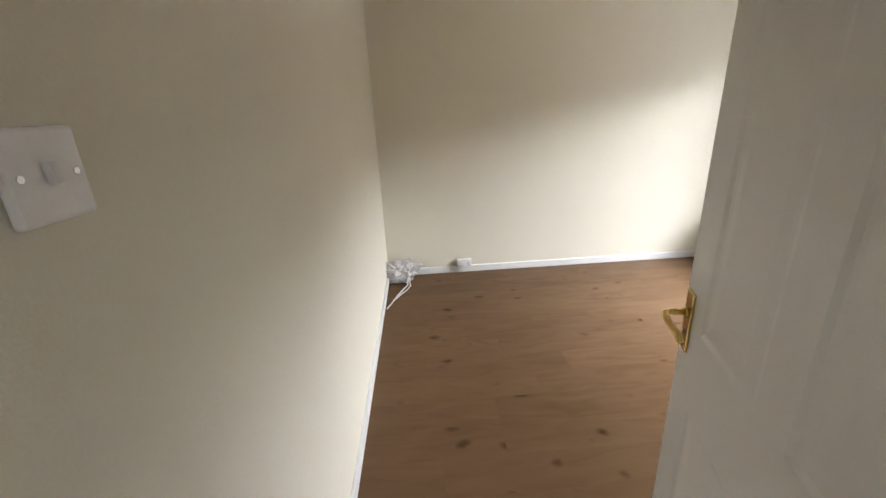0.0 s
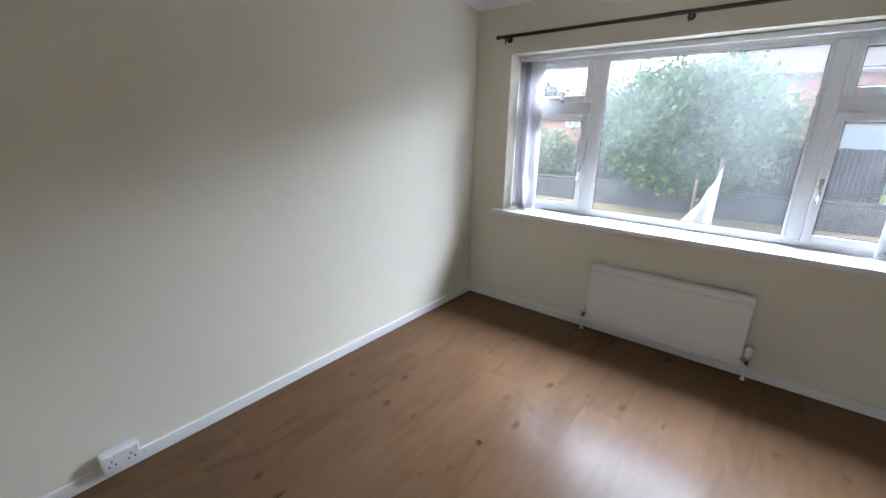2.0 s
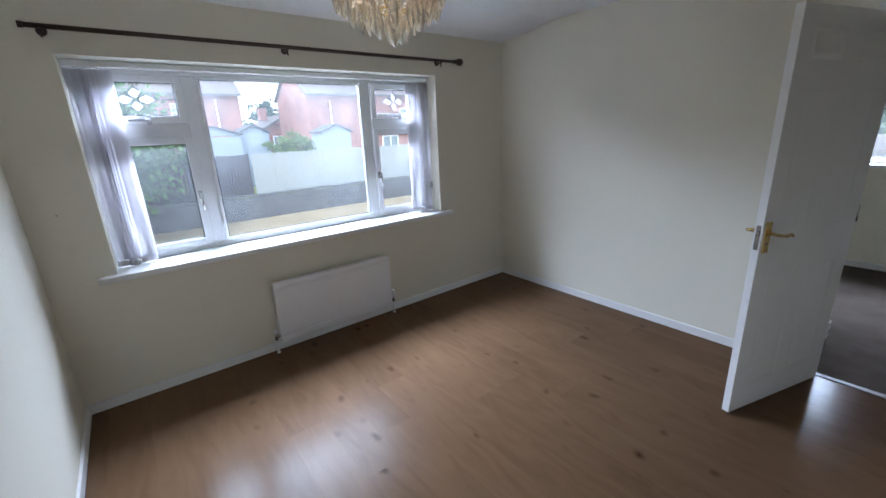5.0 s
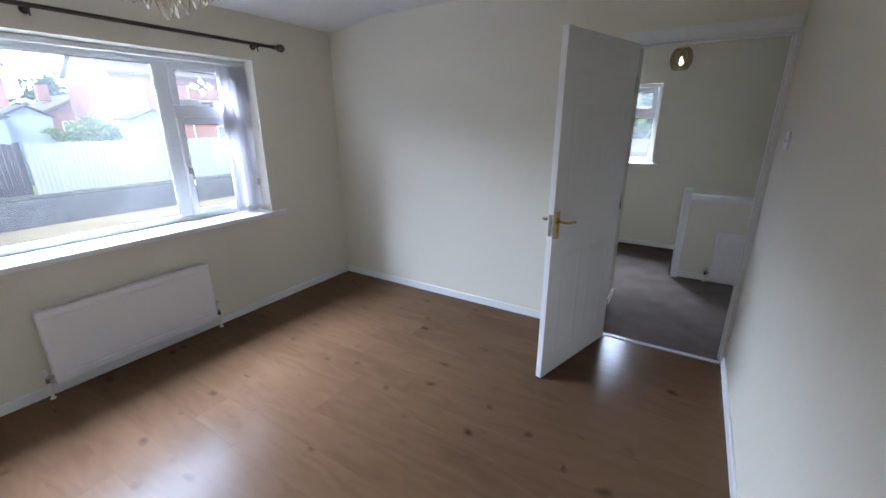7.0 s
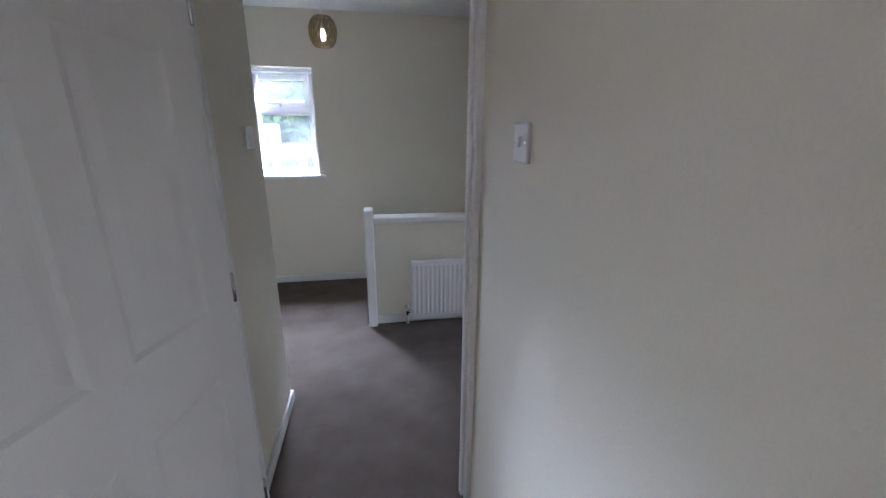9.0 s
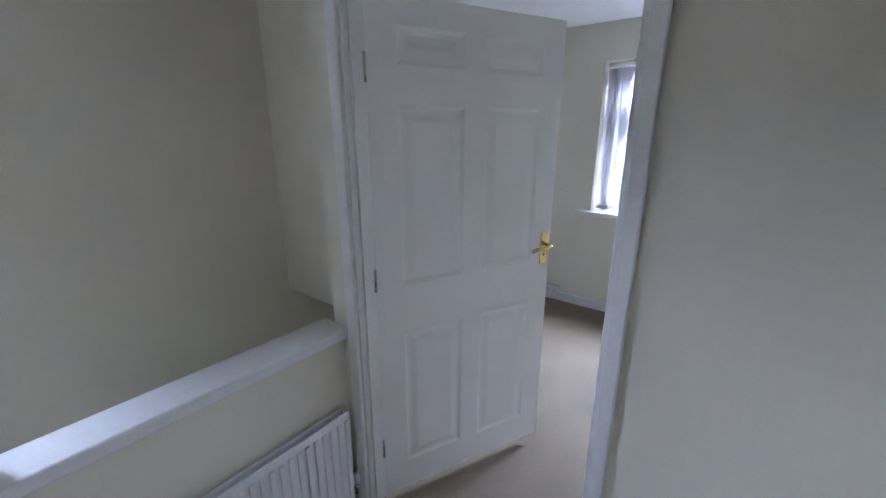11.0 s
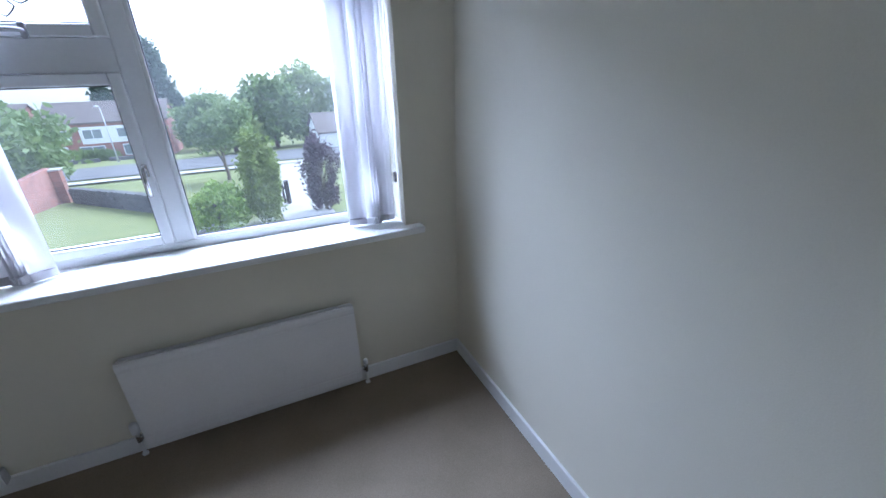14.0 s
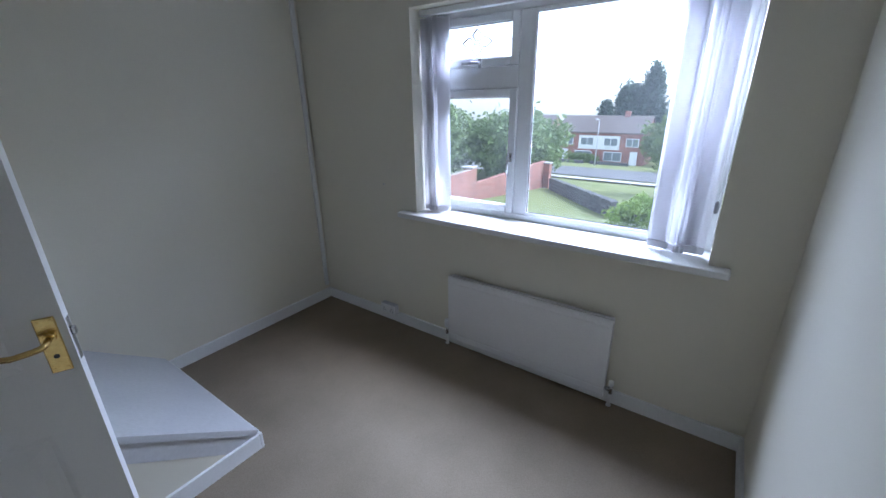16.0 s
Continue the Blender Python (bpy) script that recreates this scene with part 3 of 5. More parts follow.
# ---- doors ----
def door_leaf(name, m, w, label, face, relief):
    """A moulded six-panel door; local x from the hinge, y across its 35 mm, the panels alike on both faces."""
    door = thing(name, m, label, "door", kind="structure")
    h, t = 1.975, 0.035
    sx = [0.0, 0.105, w / 2 - 0.045, w / 2 + 0.045, w - 0.105, w]
    zs = [0.008, 0.15, 0.785, 0.985, 1.64, 1.765, 1.885, h]
    bm = bmesh.new()
    for a, b in ((0, 1), (2, 3), (4, 5)):
        box(bm, (sx[a], 0, zs[0]), (sx[b], t, h), 0)
    for a, b in ((1, 2), (3, 4)):
        for c, d in ((0, 1), (2, 3), (4, 5), (6, 7)):
            box(bm, (sx[a], 0, zs[c]), (sx[b], t, zs[d]), 0)
    leaf = part("door_leaf", bm, DOORW, door)
    for a, b in ((1, 2), (3, 4)):
        for c, d in ((1, 2), (3, 4), (5, 6)):
            bm = bmesh.new()
            for side, sgn in ((0.0, 1), (t, -1)):
                rings = []
                for ins, dep in ((0, 0), (0.014, relief), (0.026, relief), (0.052, 0.001)):
                    y = side + sgn * dep
                    rings.append([bm.verts.new(p) for p in ((sx[a] + ins, y, zs[c] + ins), (sx[b] - ins, y, zs[c] + ins), (sx[b] - ins, y, zs[d] - ins), (sx[a] + ins, y, zs[d] - ins))])
                for r0, r1 in zip(rings, rings[1:]):
                    for k in range(4):
                        q = (r0[k], r0[(k + 1) % 4], r1[(k + 1) % 4], r1[k])
                        bm.faces.new(q if sgn > 0 else q[::-1])
                bm.faces.new(rings[-1] if sgn > 0 else rings[-1][::-1])
            part("panel", bm, DOORW, leaf)
    zc, xc = (0.985 if face > 0 else 1.04), w - 0.036
    for y, s in ((0.0, -1), (t, 1)):
        bm = bmesh.new()
        box(bm, (xc - 0.021, min(y, y + s * 0.007), zc - 0.076), (xc + 0.021, max(y, y + s * 0.007), zc + 0.076), 0.003, 2)
        for dz in (-0.066, 0.066):
            for dx in (-0.013, 0.013):
                rod(bm, (xc + dx, y + s * 0.007, zc + dz), (xc + dx, y + s * 0.0085, zc + dz), 0.0035, seg=8)
        hd = part("door_handle", bm, BRASS, door, "polished brass lever handle")
        bm = bmesh.new()
        rod(bm, (xc, y + s * 0.007, zc + 0.022), (xc, y + s * 0.014, zc + 0.022), 0.013, seg=16)
        tube(bm, [(xc, y + s * 0.010, zc + 0.022), (xc, y + s * 0.045, zc + 0.022), (xc - 0.004, y + s * 0.055, zc + 0.021), (xc - 0.02, y + s * 0.058, zc + 0.018), (xc - 0.06, y + s * 0.056, zc + 0.012), (xc - 0.085, y + s * 0.055, zc + 0.016), (xc - 0.108, y + s * 0.052, zc + 0.006)], 0.0075, 10)
        part("lever", bm, BRASS, hd)
        bm = bmesh.new()
        rod(bm, (xc, y + s * 0.0072, zc - 0.03), (xc, y + s * 0.0078, zc - 0.03), 0.006, seg=10)
        part("keyhole", bm, RUBBER, hd)
    bm = bmesh.new()
    box(bm, (w - 0.001, 0.007, zc - 0.06), (w + 0.0015, 0.028, zc + 0.06), 0)
    box(bm, (w, 0.011, zc + 0.01), (w + 0.011, 0.024, zc + 0.032), 0.003)
    part("latch", bm, CHROME, door, "steel latch plate")
    for z in (0.26, 1.02, 1.75):
        bm = bmesh.new()
        box(bm, (-0.003, 0.004, z - 0.045), (-0.0005, 0.031, z + 0.045))
        rod(bm, (-0.004, face, z - 0.045), (-0.004, face, z + 0.045), 0.006, seg=10)
        part("hinge", bm, CHROME, door, "steel butt hinge")
    return door


def door_surround(name, m, w, h, depth, label, left_in=True, right_in=0.06, right_out=0.06, left_out=0.06):
    """Lining, stops and architraves. Local x across the opening, y through the wall from the swing side."""
    fr = thing(name, m, label, "door frame", kind="structure")
    bm = bmesh.new()
    box(bm, (-0.028, 0, 0), (0, depth, h + 0.028), 0.002)
    part("jamb", bm, GLOSS, fr)
    bm = bmesh.new()
    box(bm, (w, 0, 0), (w + 0.028, depth, h + 0.028), 0.002)
    part("jamb", bm, GLOSS, fr)
    part("head", B(((0, 0, h), (w, depth, h + 0.028)), bevel=0.002), GLOSS, fr)
    bm = bmesh.new()
    box(bm, (0, 0.042, 0), (0.012, 0.072, h), 0.002)
    box(bm, (w - 0.012, 0.042, 0), (w, 0.072, h), 0.002)
    box(bm, (0.012, 0.042, h - 0.012), (w - 0.012, 0.072, h), 0.002)
    part("door_stop", bm, GLOSS, fr)
    for y0, y1, lw, rw in ((-0.016, -0.0005, 0.06, right_in), (depth + 0.0005, depth + 0.016, left_out, right_out)):
        bm = bmesh.new()
        ym = y0 if y0 < 0 else y1
        for a, b in ((-0.008 - lw, -0.008), (w + 0.008, w + 0.008 + rw)):
            if b - a > 0.004:
                box(bm, (a, y0, 0), (b, y1, h + 0.068), 0.004, 2)
        box(bm, (-0.008, y0, h + 0.008), (w + 0.008, y1, h + 0.068), 0.004, 2)
        part("architrave", bm, GLOSS, fr)
    return fr


ang1 = math.degrees(math.atan2(0.757, 0.227))
door_leaf("door_1", pose(0.722, -0.112, 0, 0, 0, ang1), 0.78, "white moulded six-panel door standing open into the bedroom", 0.035, 0.0032)
door_surround("door_frame_1", pose(0.727, -0.15, 0, 0, 0, 180), 0.772, 1.98, 0.11, "white gloss door lining and architrave of the bedroom", right_in=0.0, right_out=0.06, left_out=0.032)
ang2 = math.degrees(math.atan2(0.341, -0.752))
door_leaf("door_2", pose(-0.737, -1.706, 0, 0, 0, ang2), 0.835, "white moulded six-panel door standing half open into the small room", 0.0, 0.006)
door_surround("door_frame_2", pose(-0.745, -1.708, 0, 0, 0, 90) @ Matrix.Diagonal((1, -1, 1, 1)), 0.845, 1.98, 0.095, "white gloss door lining and architrave of the small bedroom", left_out=0.05, right_out=0.034)
bm = bmesh.new()
box(bm, (-0.044, -0.165, -0.004), (0.726, -0.128, 0.005), 0.003, 2)
setting("threshold_strip", bm, GREYP, "thin metal threshold strip between laminate and carpet", "trim")

# ---- stair box, balustrade, stairs ----
box_things = thing("stair_bulkhead", pose(0, 0, 0), "white sloping boxed-in top of the stairs", "stair box", kind="structure")
bm = bmesh.new()
prism(bm, [(-2.06, 0.055), (-1.08, 0.789), (-1.08, 0.655), (-2.06, -0.085)], 1, -2.83, -1.78)
part("sloping_top", bm, GREYWHITE, box_things, "sloping white painted board")
bm = bmesh.new()
prism(bm, [(-2.06, -0.3), (-2.06, 0.03), (-1.13, 0.727), (-1.13, -0.3)], 1, -1.86, -1.782)
part("side_panel", bm, CREAM, box_things, "cream painted triangular side")
bm = bmesh.new()
prism(bm, [(-2.065, 0.058), (-1.13, 0.758), (-1.13, 0.722), (-2.045, 0.036)], 1, -1.80, -1.770)
part("edge_trim", bm, GREYWHITE, box_things)
bal = thing("balustrade_wall", pose(0, 0, 0), "low boarded landing wall with white cap and post", "balustrade", kind="structure")
part("board", B(((-0.65, -1.89, -2.6), (0.28, -1.81, 0.80))), CREAM, bal, "cream painted boarding")
bm = bmesh.new()
box(bm, (-0.648, -1.915, 0.80), (0.28, -1.77, 0.845), 0.008, 2)
part("cap_rail", bm, GLOSS, bal)
bm = bmesh.new()
box(bm, (0.28, -1.89, -0.3), (0.345, -1.755, 0.905), 0.008, 2)
part("newel_post", bm, GLOSS, bal)
bm = bmesh.new()
box(bm, (-0.632, -1.81, -0.002), (0.279, -1.794, 0.062), 0.004, 2)
part("skirting_board", bm, GLOSS, bal)
stairs = thing("staircase", pose(0, 0, 0), "carpeted stairs going down beside the low wall", "stairs", kind="structure")
for k in range(12):
    bm = bmesh.new()
    x = 0.36 - 0.225 * (k + 1)
    box(bm, (x - 0.02, -2.83, -2.7), (x + 0.225, -1.86, -0.19 * (k + 1)), 0.01, 2)
    part("step", bm, BROWNCARPET, stairs)
setting("floor_hall", B(((-3.400, -2.83, -2.75), (0.5, -1.78, -2.7))), BROWNCARPET, "hall floor at the foot of the stairs", "floor")
setting("wall_stairwell", B(((-3.400, -1.86, -2.7), (-0.65, -1.78, -0.3)), ((0.28, -1.86, -2.6), (0.36, -1.78, -0.3))), CREAM, "cream wall beside the stairs", "wall")


# ---- added fill lamps, hung outside above the windows in place of sky light ----
def fill_lamp(name, m, w, h, watts, colour):
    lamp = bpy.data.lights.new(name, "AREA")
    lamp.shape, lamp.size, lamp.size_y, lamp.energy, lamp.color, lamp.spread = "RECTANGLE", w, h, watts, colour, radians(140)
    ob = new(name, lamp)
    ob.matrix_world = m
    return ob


fill_lamp("sky_fill_east", look((4.48, 1.885, 2.54), (3.38, 1.885, 2.02)), 2.8, 0.9, FILL_E, (0.80, 0.88, 1.0))
fill_lamp("sky_fill_west", look((-4.5, -0.94, 2.90), (-3.4, -0.94, 2.26)), 2.2, 1.25, FILL_W, (0.80, 0.88, 1.0))
fill_lamp("sky_fill_south", look((1.10, -3.7, 2.30), (1.10, -2.8, 1.60)), 1.3, 0.9, FILL_S, (0.84, 0.90, 1.0))


# ---- radiators ----
def radiator(m, w, h, z0, stand, fluted, label, trv_right=True, groove=0.006):
    """Local x along it, y out from the wall (the front face at y = stand), z up."""
    rad = thing("radiator", m, label, "radiator")
    bm = bmesh.new()
    if fluted:
        box(bm, (0, stand - 0.012, z0), (w, stand - 0.004, z0 + h), 0.003, 2)
        k = int(w / 0.033)
    else:
        g, zt = groove, z0 + h
        prism(bm, [(stand - 0.022, z0), (stand - 0.008, z0), (stand - 0.002, z0 + 0.006), (stand, z0 + 0.016), (stand, z0 + 0.050), (stand - g, z0 + 0.054), (stand - g, z0 + 0.061), (stand, z0 + 0.066),
                   (stand, zt - 0.050), (stand - g, zt - 0.045), (stand - g, zt - 0.038), (stand, zt - 0.033), (stand - 0.001, zt - 0.012), (stand - 0.007, zt), (stand - 0.022, zt)], 0, 0, w)
    front = part("front_panel", bm, RADW, rad)
    if fluted:
        for j in range(k):
            x = (j + 0.5) * w / k
            bm = bmesh.new()
            box(bm, (x - 0.010, stand - 0.006, z0 + 0.03), (x + 0.010, stand + 0.006, z0 + h - 0.03), 0.005, 2)
            part("flute", bm, RADW, front)
    bm = bmesh.new()
    back = 0.010 if stand < 0.08 else 0.022
    box(bm, (0.004, back, z0 + 0.006), (w - 0.004, back + 0.014, z0 + h - 0.004), 0.006, 2)
    part("back_panel", bm, RADW, rad)
    for x in (0.0, w - 0.012):
        bm = bmesh.new()
        box(bm, (x, back + 0.014, z0 + 0.02), (x + 0.012, stand - 0.022, z0 + h - 0.006), 0.003)
        part("end_grille", bm, RADW, rad)
    if stand > 0.08:
        bm = bmesh.new()
        for k in range(int(w / 0.021)):
            box(bm, (0.016 + k * 0.021, back + 0.012, z0 + h - 0.012), (0.024 + k * 0.021, stand - 0.020, z0 + h - 0.004))
        part("top_grille", bm, RADW, rad, "slotted white top grille")
    for x in (0.15, w - 0.15):
        bm = bmesh.new()
        box(bm, (x - 0.02, 0, z0 + 0.08), (x + 0.02, back + 0.004, z0 + h - 0.06), 0.002)
        part("bracket", bm, RADW, rad)
    yc = (back + stand) / 2
    for x, s, trv in ((0, -1, not trv_right), (w, 1, trv_right)):
        bm = bmesh.new()
        rod(bm, (x, yc, z0 + 0.045), (x + s * 0.032, yc, z0 + 0.045), 0.009)
        rod(bm, (x + s * 0.032, yc, z0 + 0.020), (x + s * 0.032, yc, z0 + 0.075), 0.011)
        rod(bm, (x + s * 0.010, yc, z0 + 0.045), (x + s * 0.022, yc, z0 + 0.045), 0.014, seg=6)
        v = part("valve", bm, CHROME, rad, "chromed radiator valve")
        bm = bmesh.new()
        if trv:
            lathe(bm, [(0.012, 0), (0.019, 0.006), (0.020, 0.045), (0.017, 0.058), (0.006, 0.062)], 16, (x + s * 0.032, yc, z0 + 0.072))
        else:
            lathe(bm, [(0.012, 0), (0.014, 0.005), (0.013, 0.028), (0.005, 0.032)], 14, (x + s * 0.032, yc, z0 + 0.072))
        part("valve_cap", bm, PLASTIC, v, "white plastic valve cap")
        bm = bmesh.new()
        rod(bm, (x + s * 0.032, yc, -0.003), (x + s * 0.032, yc, z0 + 0.022), 0.0078)
        rod(bm, (x + s * 0.032, yc, -0.002), (x + s * 0.032, yc, 0.006), 0.014)
        part("pipe_tail", bm, GLOSS, rad, "white painted pipe")
    return rad


radiator(pose(3.335, 1.33, 0, 0, 0, 90), 0.945, 0.455, 0.085, 0.095, False, "white flat-fronted double radiator under the wide window", trv_right=False)
radiator(pose(-3.400, -0.435, -0.050, 0, 0, -90), 1.05, 0.485, 0.062, 0.072, False, "white flat-fronted radiator under the small bedroom window", groove=0.0018)
radiator(pose(-0.60, -1.81, 0, 0, 0, 0), 0.615, 0.46, 0.05, 0.065, True, "white fluted panel radiator on the low landing wall", trv_right=False)


# ---- vertical blinds ----
def slat_mesh(length, width):
    """One curved strip of fabric, hung from its top edge."""
    bm = bmesh.new()
    n, t = 6, 0.0009
    front, rear = [], []
    for i in range(n + 1):
        u = i / n - 0.5
        y = 0.010 * (1 - 4 * u * u)
        front.append([bm.verts.new((u * width, y, 0)), bm.verts.new((u * width, y, -length))])
        rear.append([bm.verts.new((u * width, y - t, 0)), bm.verts.new((u * width, y - t, -length))])
    for i in range(n):
        bm.faces.new((front[i][0], front[i][1], front[i + 1][1], front[i + 1][0])).smooth = True
        bm.faces.new((rear[i][0], rear[i + 1][0], rear[i + 1][1], rear[i][1])).smooth = True
        bm.faces.new((front[i][0], front[i + 1][0], rear[i + 1][0], rear[i][0]))
        bm.faces.new((front[i][1], rear[i][1], rear[i + 1][1], front[i + 1][1]))
    bm.faces.new((front[0][0], rear[0][0], rear[0][1], front[0][1]))
    bm.faces.new((front[n][0], front[n][1], rear[n][1], rear[n][0]))
    me = bpy.data.meshes.new("slat")
    bm.normal_update()
    bm.to_mesh(me)
    bm.free()
    me.materials.append(FABRIC)
    return me


def vertical_blind(m, w, top, length, stacks, label, width=0.089, wand=None):
    """Local x across the window, y out into the room side negative; stacks of (x, turn) slats."""
    bl = thing("vertical_blind", m, label, "blind")
    bm = bmesh.new()
    box(bm, (0.005, -0.022, top - 0.032), (w - 0.005, 0.022, top), 0.004, 2)
    part("headrail", bm, PLASTIC, bl, "white blind headrail")
    me = slat_mesh(length, width)
    wm = bpy.data.meshes.new("weight")
    bm = bmesh.new()
    box(bm, (-width / 2 + 0.003, -0.004, -length - 0.003), (width / 2 - 0.003, 0.011, -length + 0.032), 0.002)
    bm.to_mesh(wm)
    bm.free()
    wm.materials.append(FABRIC)
    for x, turn, sway in stacks:
        s = new("slat", me)
        s.parent = bl
        s.matrix_basis = pose(x, 0, top - 0.045, sway, 0, turn)
        b = new("bottom_weight", wm)
        b.parent = s
    for x, turn, sway in stacks:
        bm = bmesh.new()
        rod(bm, (x, 0, top - 0.047), (x, 0, top - 0.03), 0.004, seg=6)
        part("hook", bm, PLASTIC, bl)
    if wand is not None:
        bm = bmesh.new()
        tube(bm, [(wand, -0.03, top - 0.03), (wand, -0.032, top - 0.5), (wand + 0.004, -0.032, top - length * 0.78), (wand + 0.012, -0.032, top - length * 0.80), (wand + 0.014, -0.032, top - 0.5), (wand + 0.012, -0.03, top - 0.03)], 0.0016, 6)
        part("bead_chain", bm, PLASTIC, bl, "white bead chain")
        bm = bmesh.new()
        lathe(bm, [(0.003, 0.0), (0.009, 0.006), (0.010, 0.05), (0.004, 0.058)], 12, (wand + 0.008, -0.032, top - length * 0.86))
        part("chain_weight", bm, GREYP, bl, "grey chain weight")
    return bl


rng = random.Random(4)


def stack(a, b, n, base):
    return [(a + (b - a) * i / (n - 1), base + rng.uniform(-9, 9), rng.uniform(-0.25, 0.25)) for i in range(n)]


vertical_blind(pose(3.47, 3.088, 0, 0, 0, -90), 2.406, 1.985, 1.115, stack(0.05, 0.07, 2, 10) + stack(0.095, 0.125, 3, 62) + stack(0.15, 0.17, 2, 24) + stack(2.235, 2.25, 2, -10) + stack(2.295, 2.325, 3, -62) + stack(2.35, 2.365, 2, -24),
               "off-white vertical fabric blind drawn to both sides", wand=2.385)
vertical_blind(pose(-3.50, -1.788, 0, 0, 0, 90), 1.696, 2.095, 1.165, stack(0.05, 0.065, 2, 12) + stack(0.09, 0.12, 3, 60) + stack(0.145, 0.16, 2, 30) + stack(1.462, 1.475, 2, -8) + stack(1.525, 1.56, 3, -58) + stack(1.60, 1.625, 2, -10),
               "off-white vertical fabric blind drawn open in the small room", wand=1.672)
vertical_blind(pose(1.448, -2.90, 0, 0, 0, 180), 0.691, 1.955, 0.86, stack(0.03, 0.20, 11, 58), "off-white vertical blind drawn aside on the landing", wand=None)

# ---- curtain pole ----
pole = thing("curtain_pole", pose(3.27, 0, 2.10), "dark bronze metal curtain pole above the window", "curtain pole")
bm = bmesh.new()
rod(bm, (0, 0.50, 0), (0, 3.17, 0), 0.0125, seg=16)
part("rod", bm, BRONZE, pole)
bm = bmesh.new()
for k, (r0, r1, y0, y1) in enumerate(((0.016, 0.016, 0.525, 0.495), (0.015, 0.027, 0.495, 0.475), (0.027, 0.030, 0.475, 0.44), (0.030, 0.018, 0.44, 0.425))):
    rod(bm, (0, y0, 0), (0, y1, 0), r0, r1, 18)
part("finial", bm, BRONZE, pole, "bell-shaped dark finial")
bm = bmesh.new()
rod(bm, (0, 3.165, 0), (0, 3.185, 0), 0.015, seg=16)
part("end_cap", bm, BRONZE, pole)
for y in (0.66, 1.935, 3.11):
    bm = bmesh.new()
    rod(bm, (0.064, y, -0.012), (0.056, y, -0.012), 0.022, seg=16)
    tube(bm, [(0.06, y, -0.012), (0.03, y, -0.018), (0.005, y, -0.020), (-0.012, y, -0.012)], 0.006, 8)
    rod(bm, (0, y, -0.050), (0, y, -0.014), 0.005, seg=8)
    part("bracket", bm, BRONZE, pole)

# ---- chandelier ----
ch = thing("chandelier", pose(2.06, 1.892, 2.368), "gold chandelier hung with pale crystal drops, lit", "ceiling light")
bm = bmesh.new()
lathe(bm, [(0.075, 0.023), (0.075, -0.010), (0.05, -0.024), (0.012, -0.032)], 28)
part("ceiling_plate", bm, GOLD, ch, "gold ceiling plate")
bm = bmesh.new()
rod(bm, (0, 0, -0.19), (0, 0, -0.028), 0.007)
for r, z in ((0.225, -0.232), (0.17, -0.265), (0.11, -0.297), (0.055, -0.327), (0.215, -0.162), (0.16, -0.147)):
    tube(bm, [(r * math.cos(2 * math.pi * k / 32), r * math.sin(2 * math.pi * k / 32), z) for k in range(33)], 0.003, 6)
for k in range(8):
    a = 2 * math.pi * k / 8
    tube(bm, [(0.006 * math.cos(a), 0.006 * math.sin(a), -0.12), (0.10 * math.cos(a), 0.10 * math.sin(a), -0.10), (0.225 * math.cos(a), 0.225 * math.sin(a), -0.232), (0.17 * math.cos(a), 0.17 * math.sin(a), -0.265), (0.055 * math.cos(a), 0.055 * math.sin(a), -0.327)], 0.0028, 6)
part("wire_tiers", bm, GOLD, ch, "gold wire rings and arms")
for k in range(4):
    a = 2 * math.pi * (k + 0.5) / 4
    bm = bmesh.new()
    lathe(bm, [(0.006, 0), (0.013, 0.012), (0.014, 0.025), (0.008, 0.042), (0.002, 0.052)], 12, (0.075 * math.cos(a), 0.075 * math.sin(a), -0.165))
    part("bulb", bm, CANDLE, ch, "lit warm candle bulb")
bm = bmesh.new()
lathe(bm, [(0.0015, 0.0), (0.008, -0.010), (0.0165, -0.042), (0.0135, -0.066), (0.005, -0.088), (0.0008, -0.096)], 6)
drop_me = bpy.data.meshes.new("crystal_drop")
for fc in bm.faces:
    fc.smooth = False
bm.to_mesh(drop_me)
bm.free()
drop_me.materials.append(CRYSTAL)
bm = bmesh.new()
bmesh.ops.create_icosphere(bm, subdivisions=1, radius=0.011)
bead_me = bpy.data.meshes.new("crystal_bead")
bm.to_mesh(bead_me)
bm.free()
bead_me.materials.append(CRYSTAL)
for r, z, n in ((0.225, -0.235, 20), (0.20, -0.25, 16), (0.17, -0.268, 15), (0.14, -0.285, 12), (0.11, -0.30, 10), (0.082, -0.315, 7), (0.055, -0.33, 5), (0.025, -0.355, 3), (0.215, -0.165, 18), (0.16, -0.15, 12)):
    for k in range(n):
        a = 2 * math.pi * (k + rng.random() * 0.4) / n
        s = rng.uniform(0.85, 1.2)
        d = new("crystal_drop", drop_me)
        d.parent = ch
        d.matrix_basis = pose(r * math.cos(a), r * math.sin(a), z - 0.012, rng.uniform(-7, 7), rng.uniform(-7, 7), rng.uniform(0, 90)) @ Matrix.Scale(s, 4)
        e = new("crystal_bead", bead_me)
        e.parent = ch
        e.location = (r * math.cos(a), r * math.sin(a), z - 0.004)

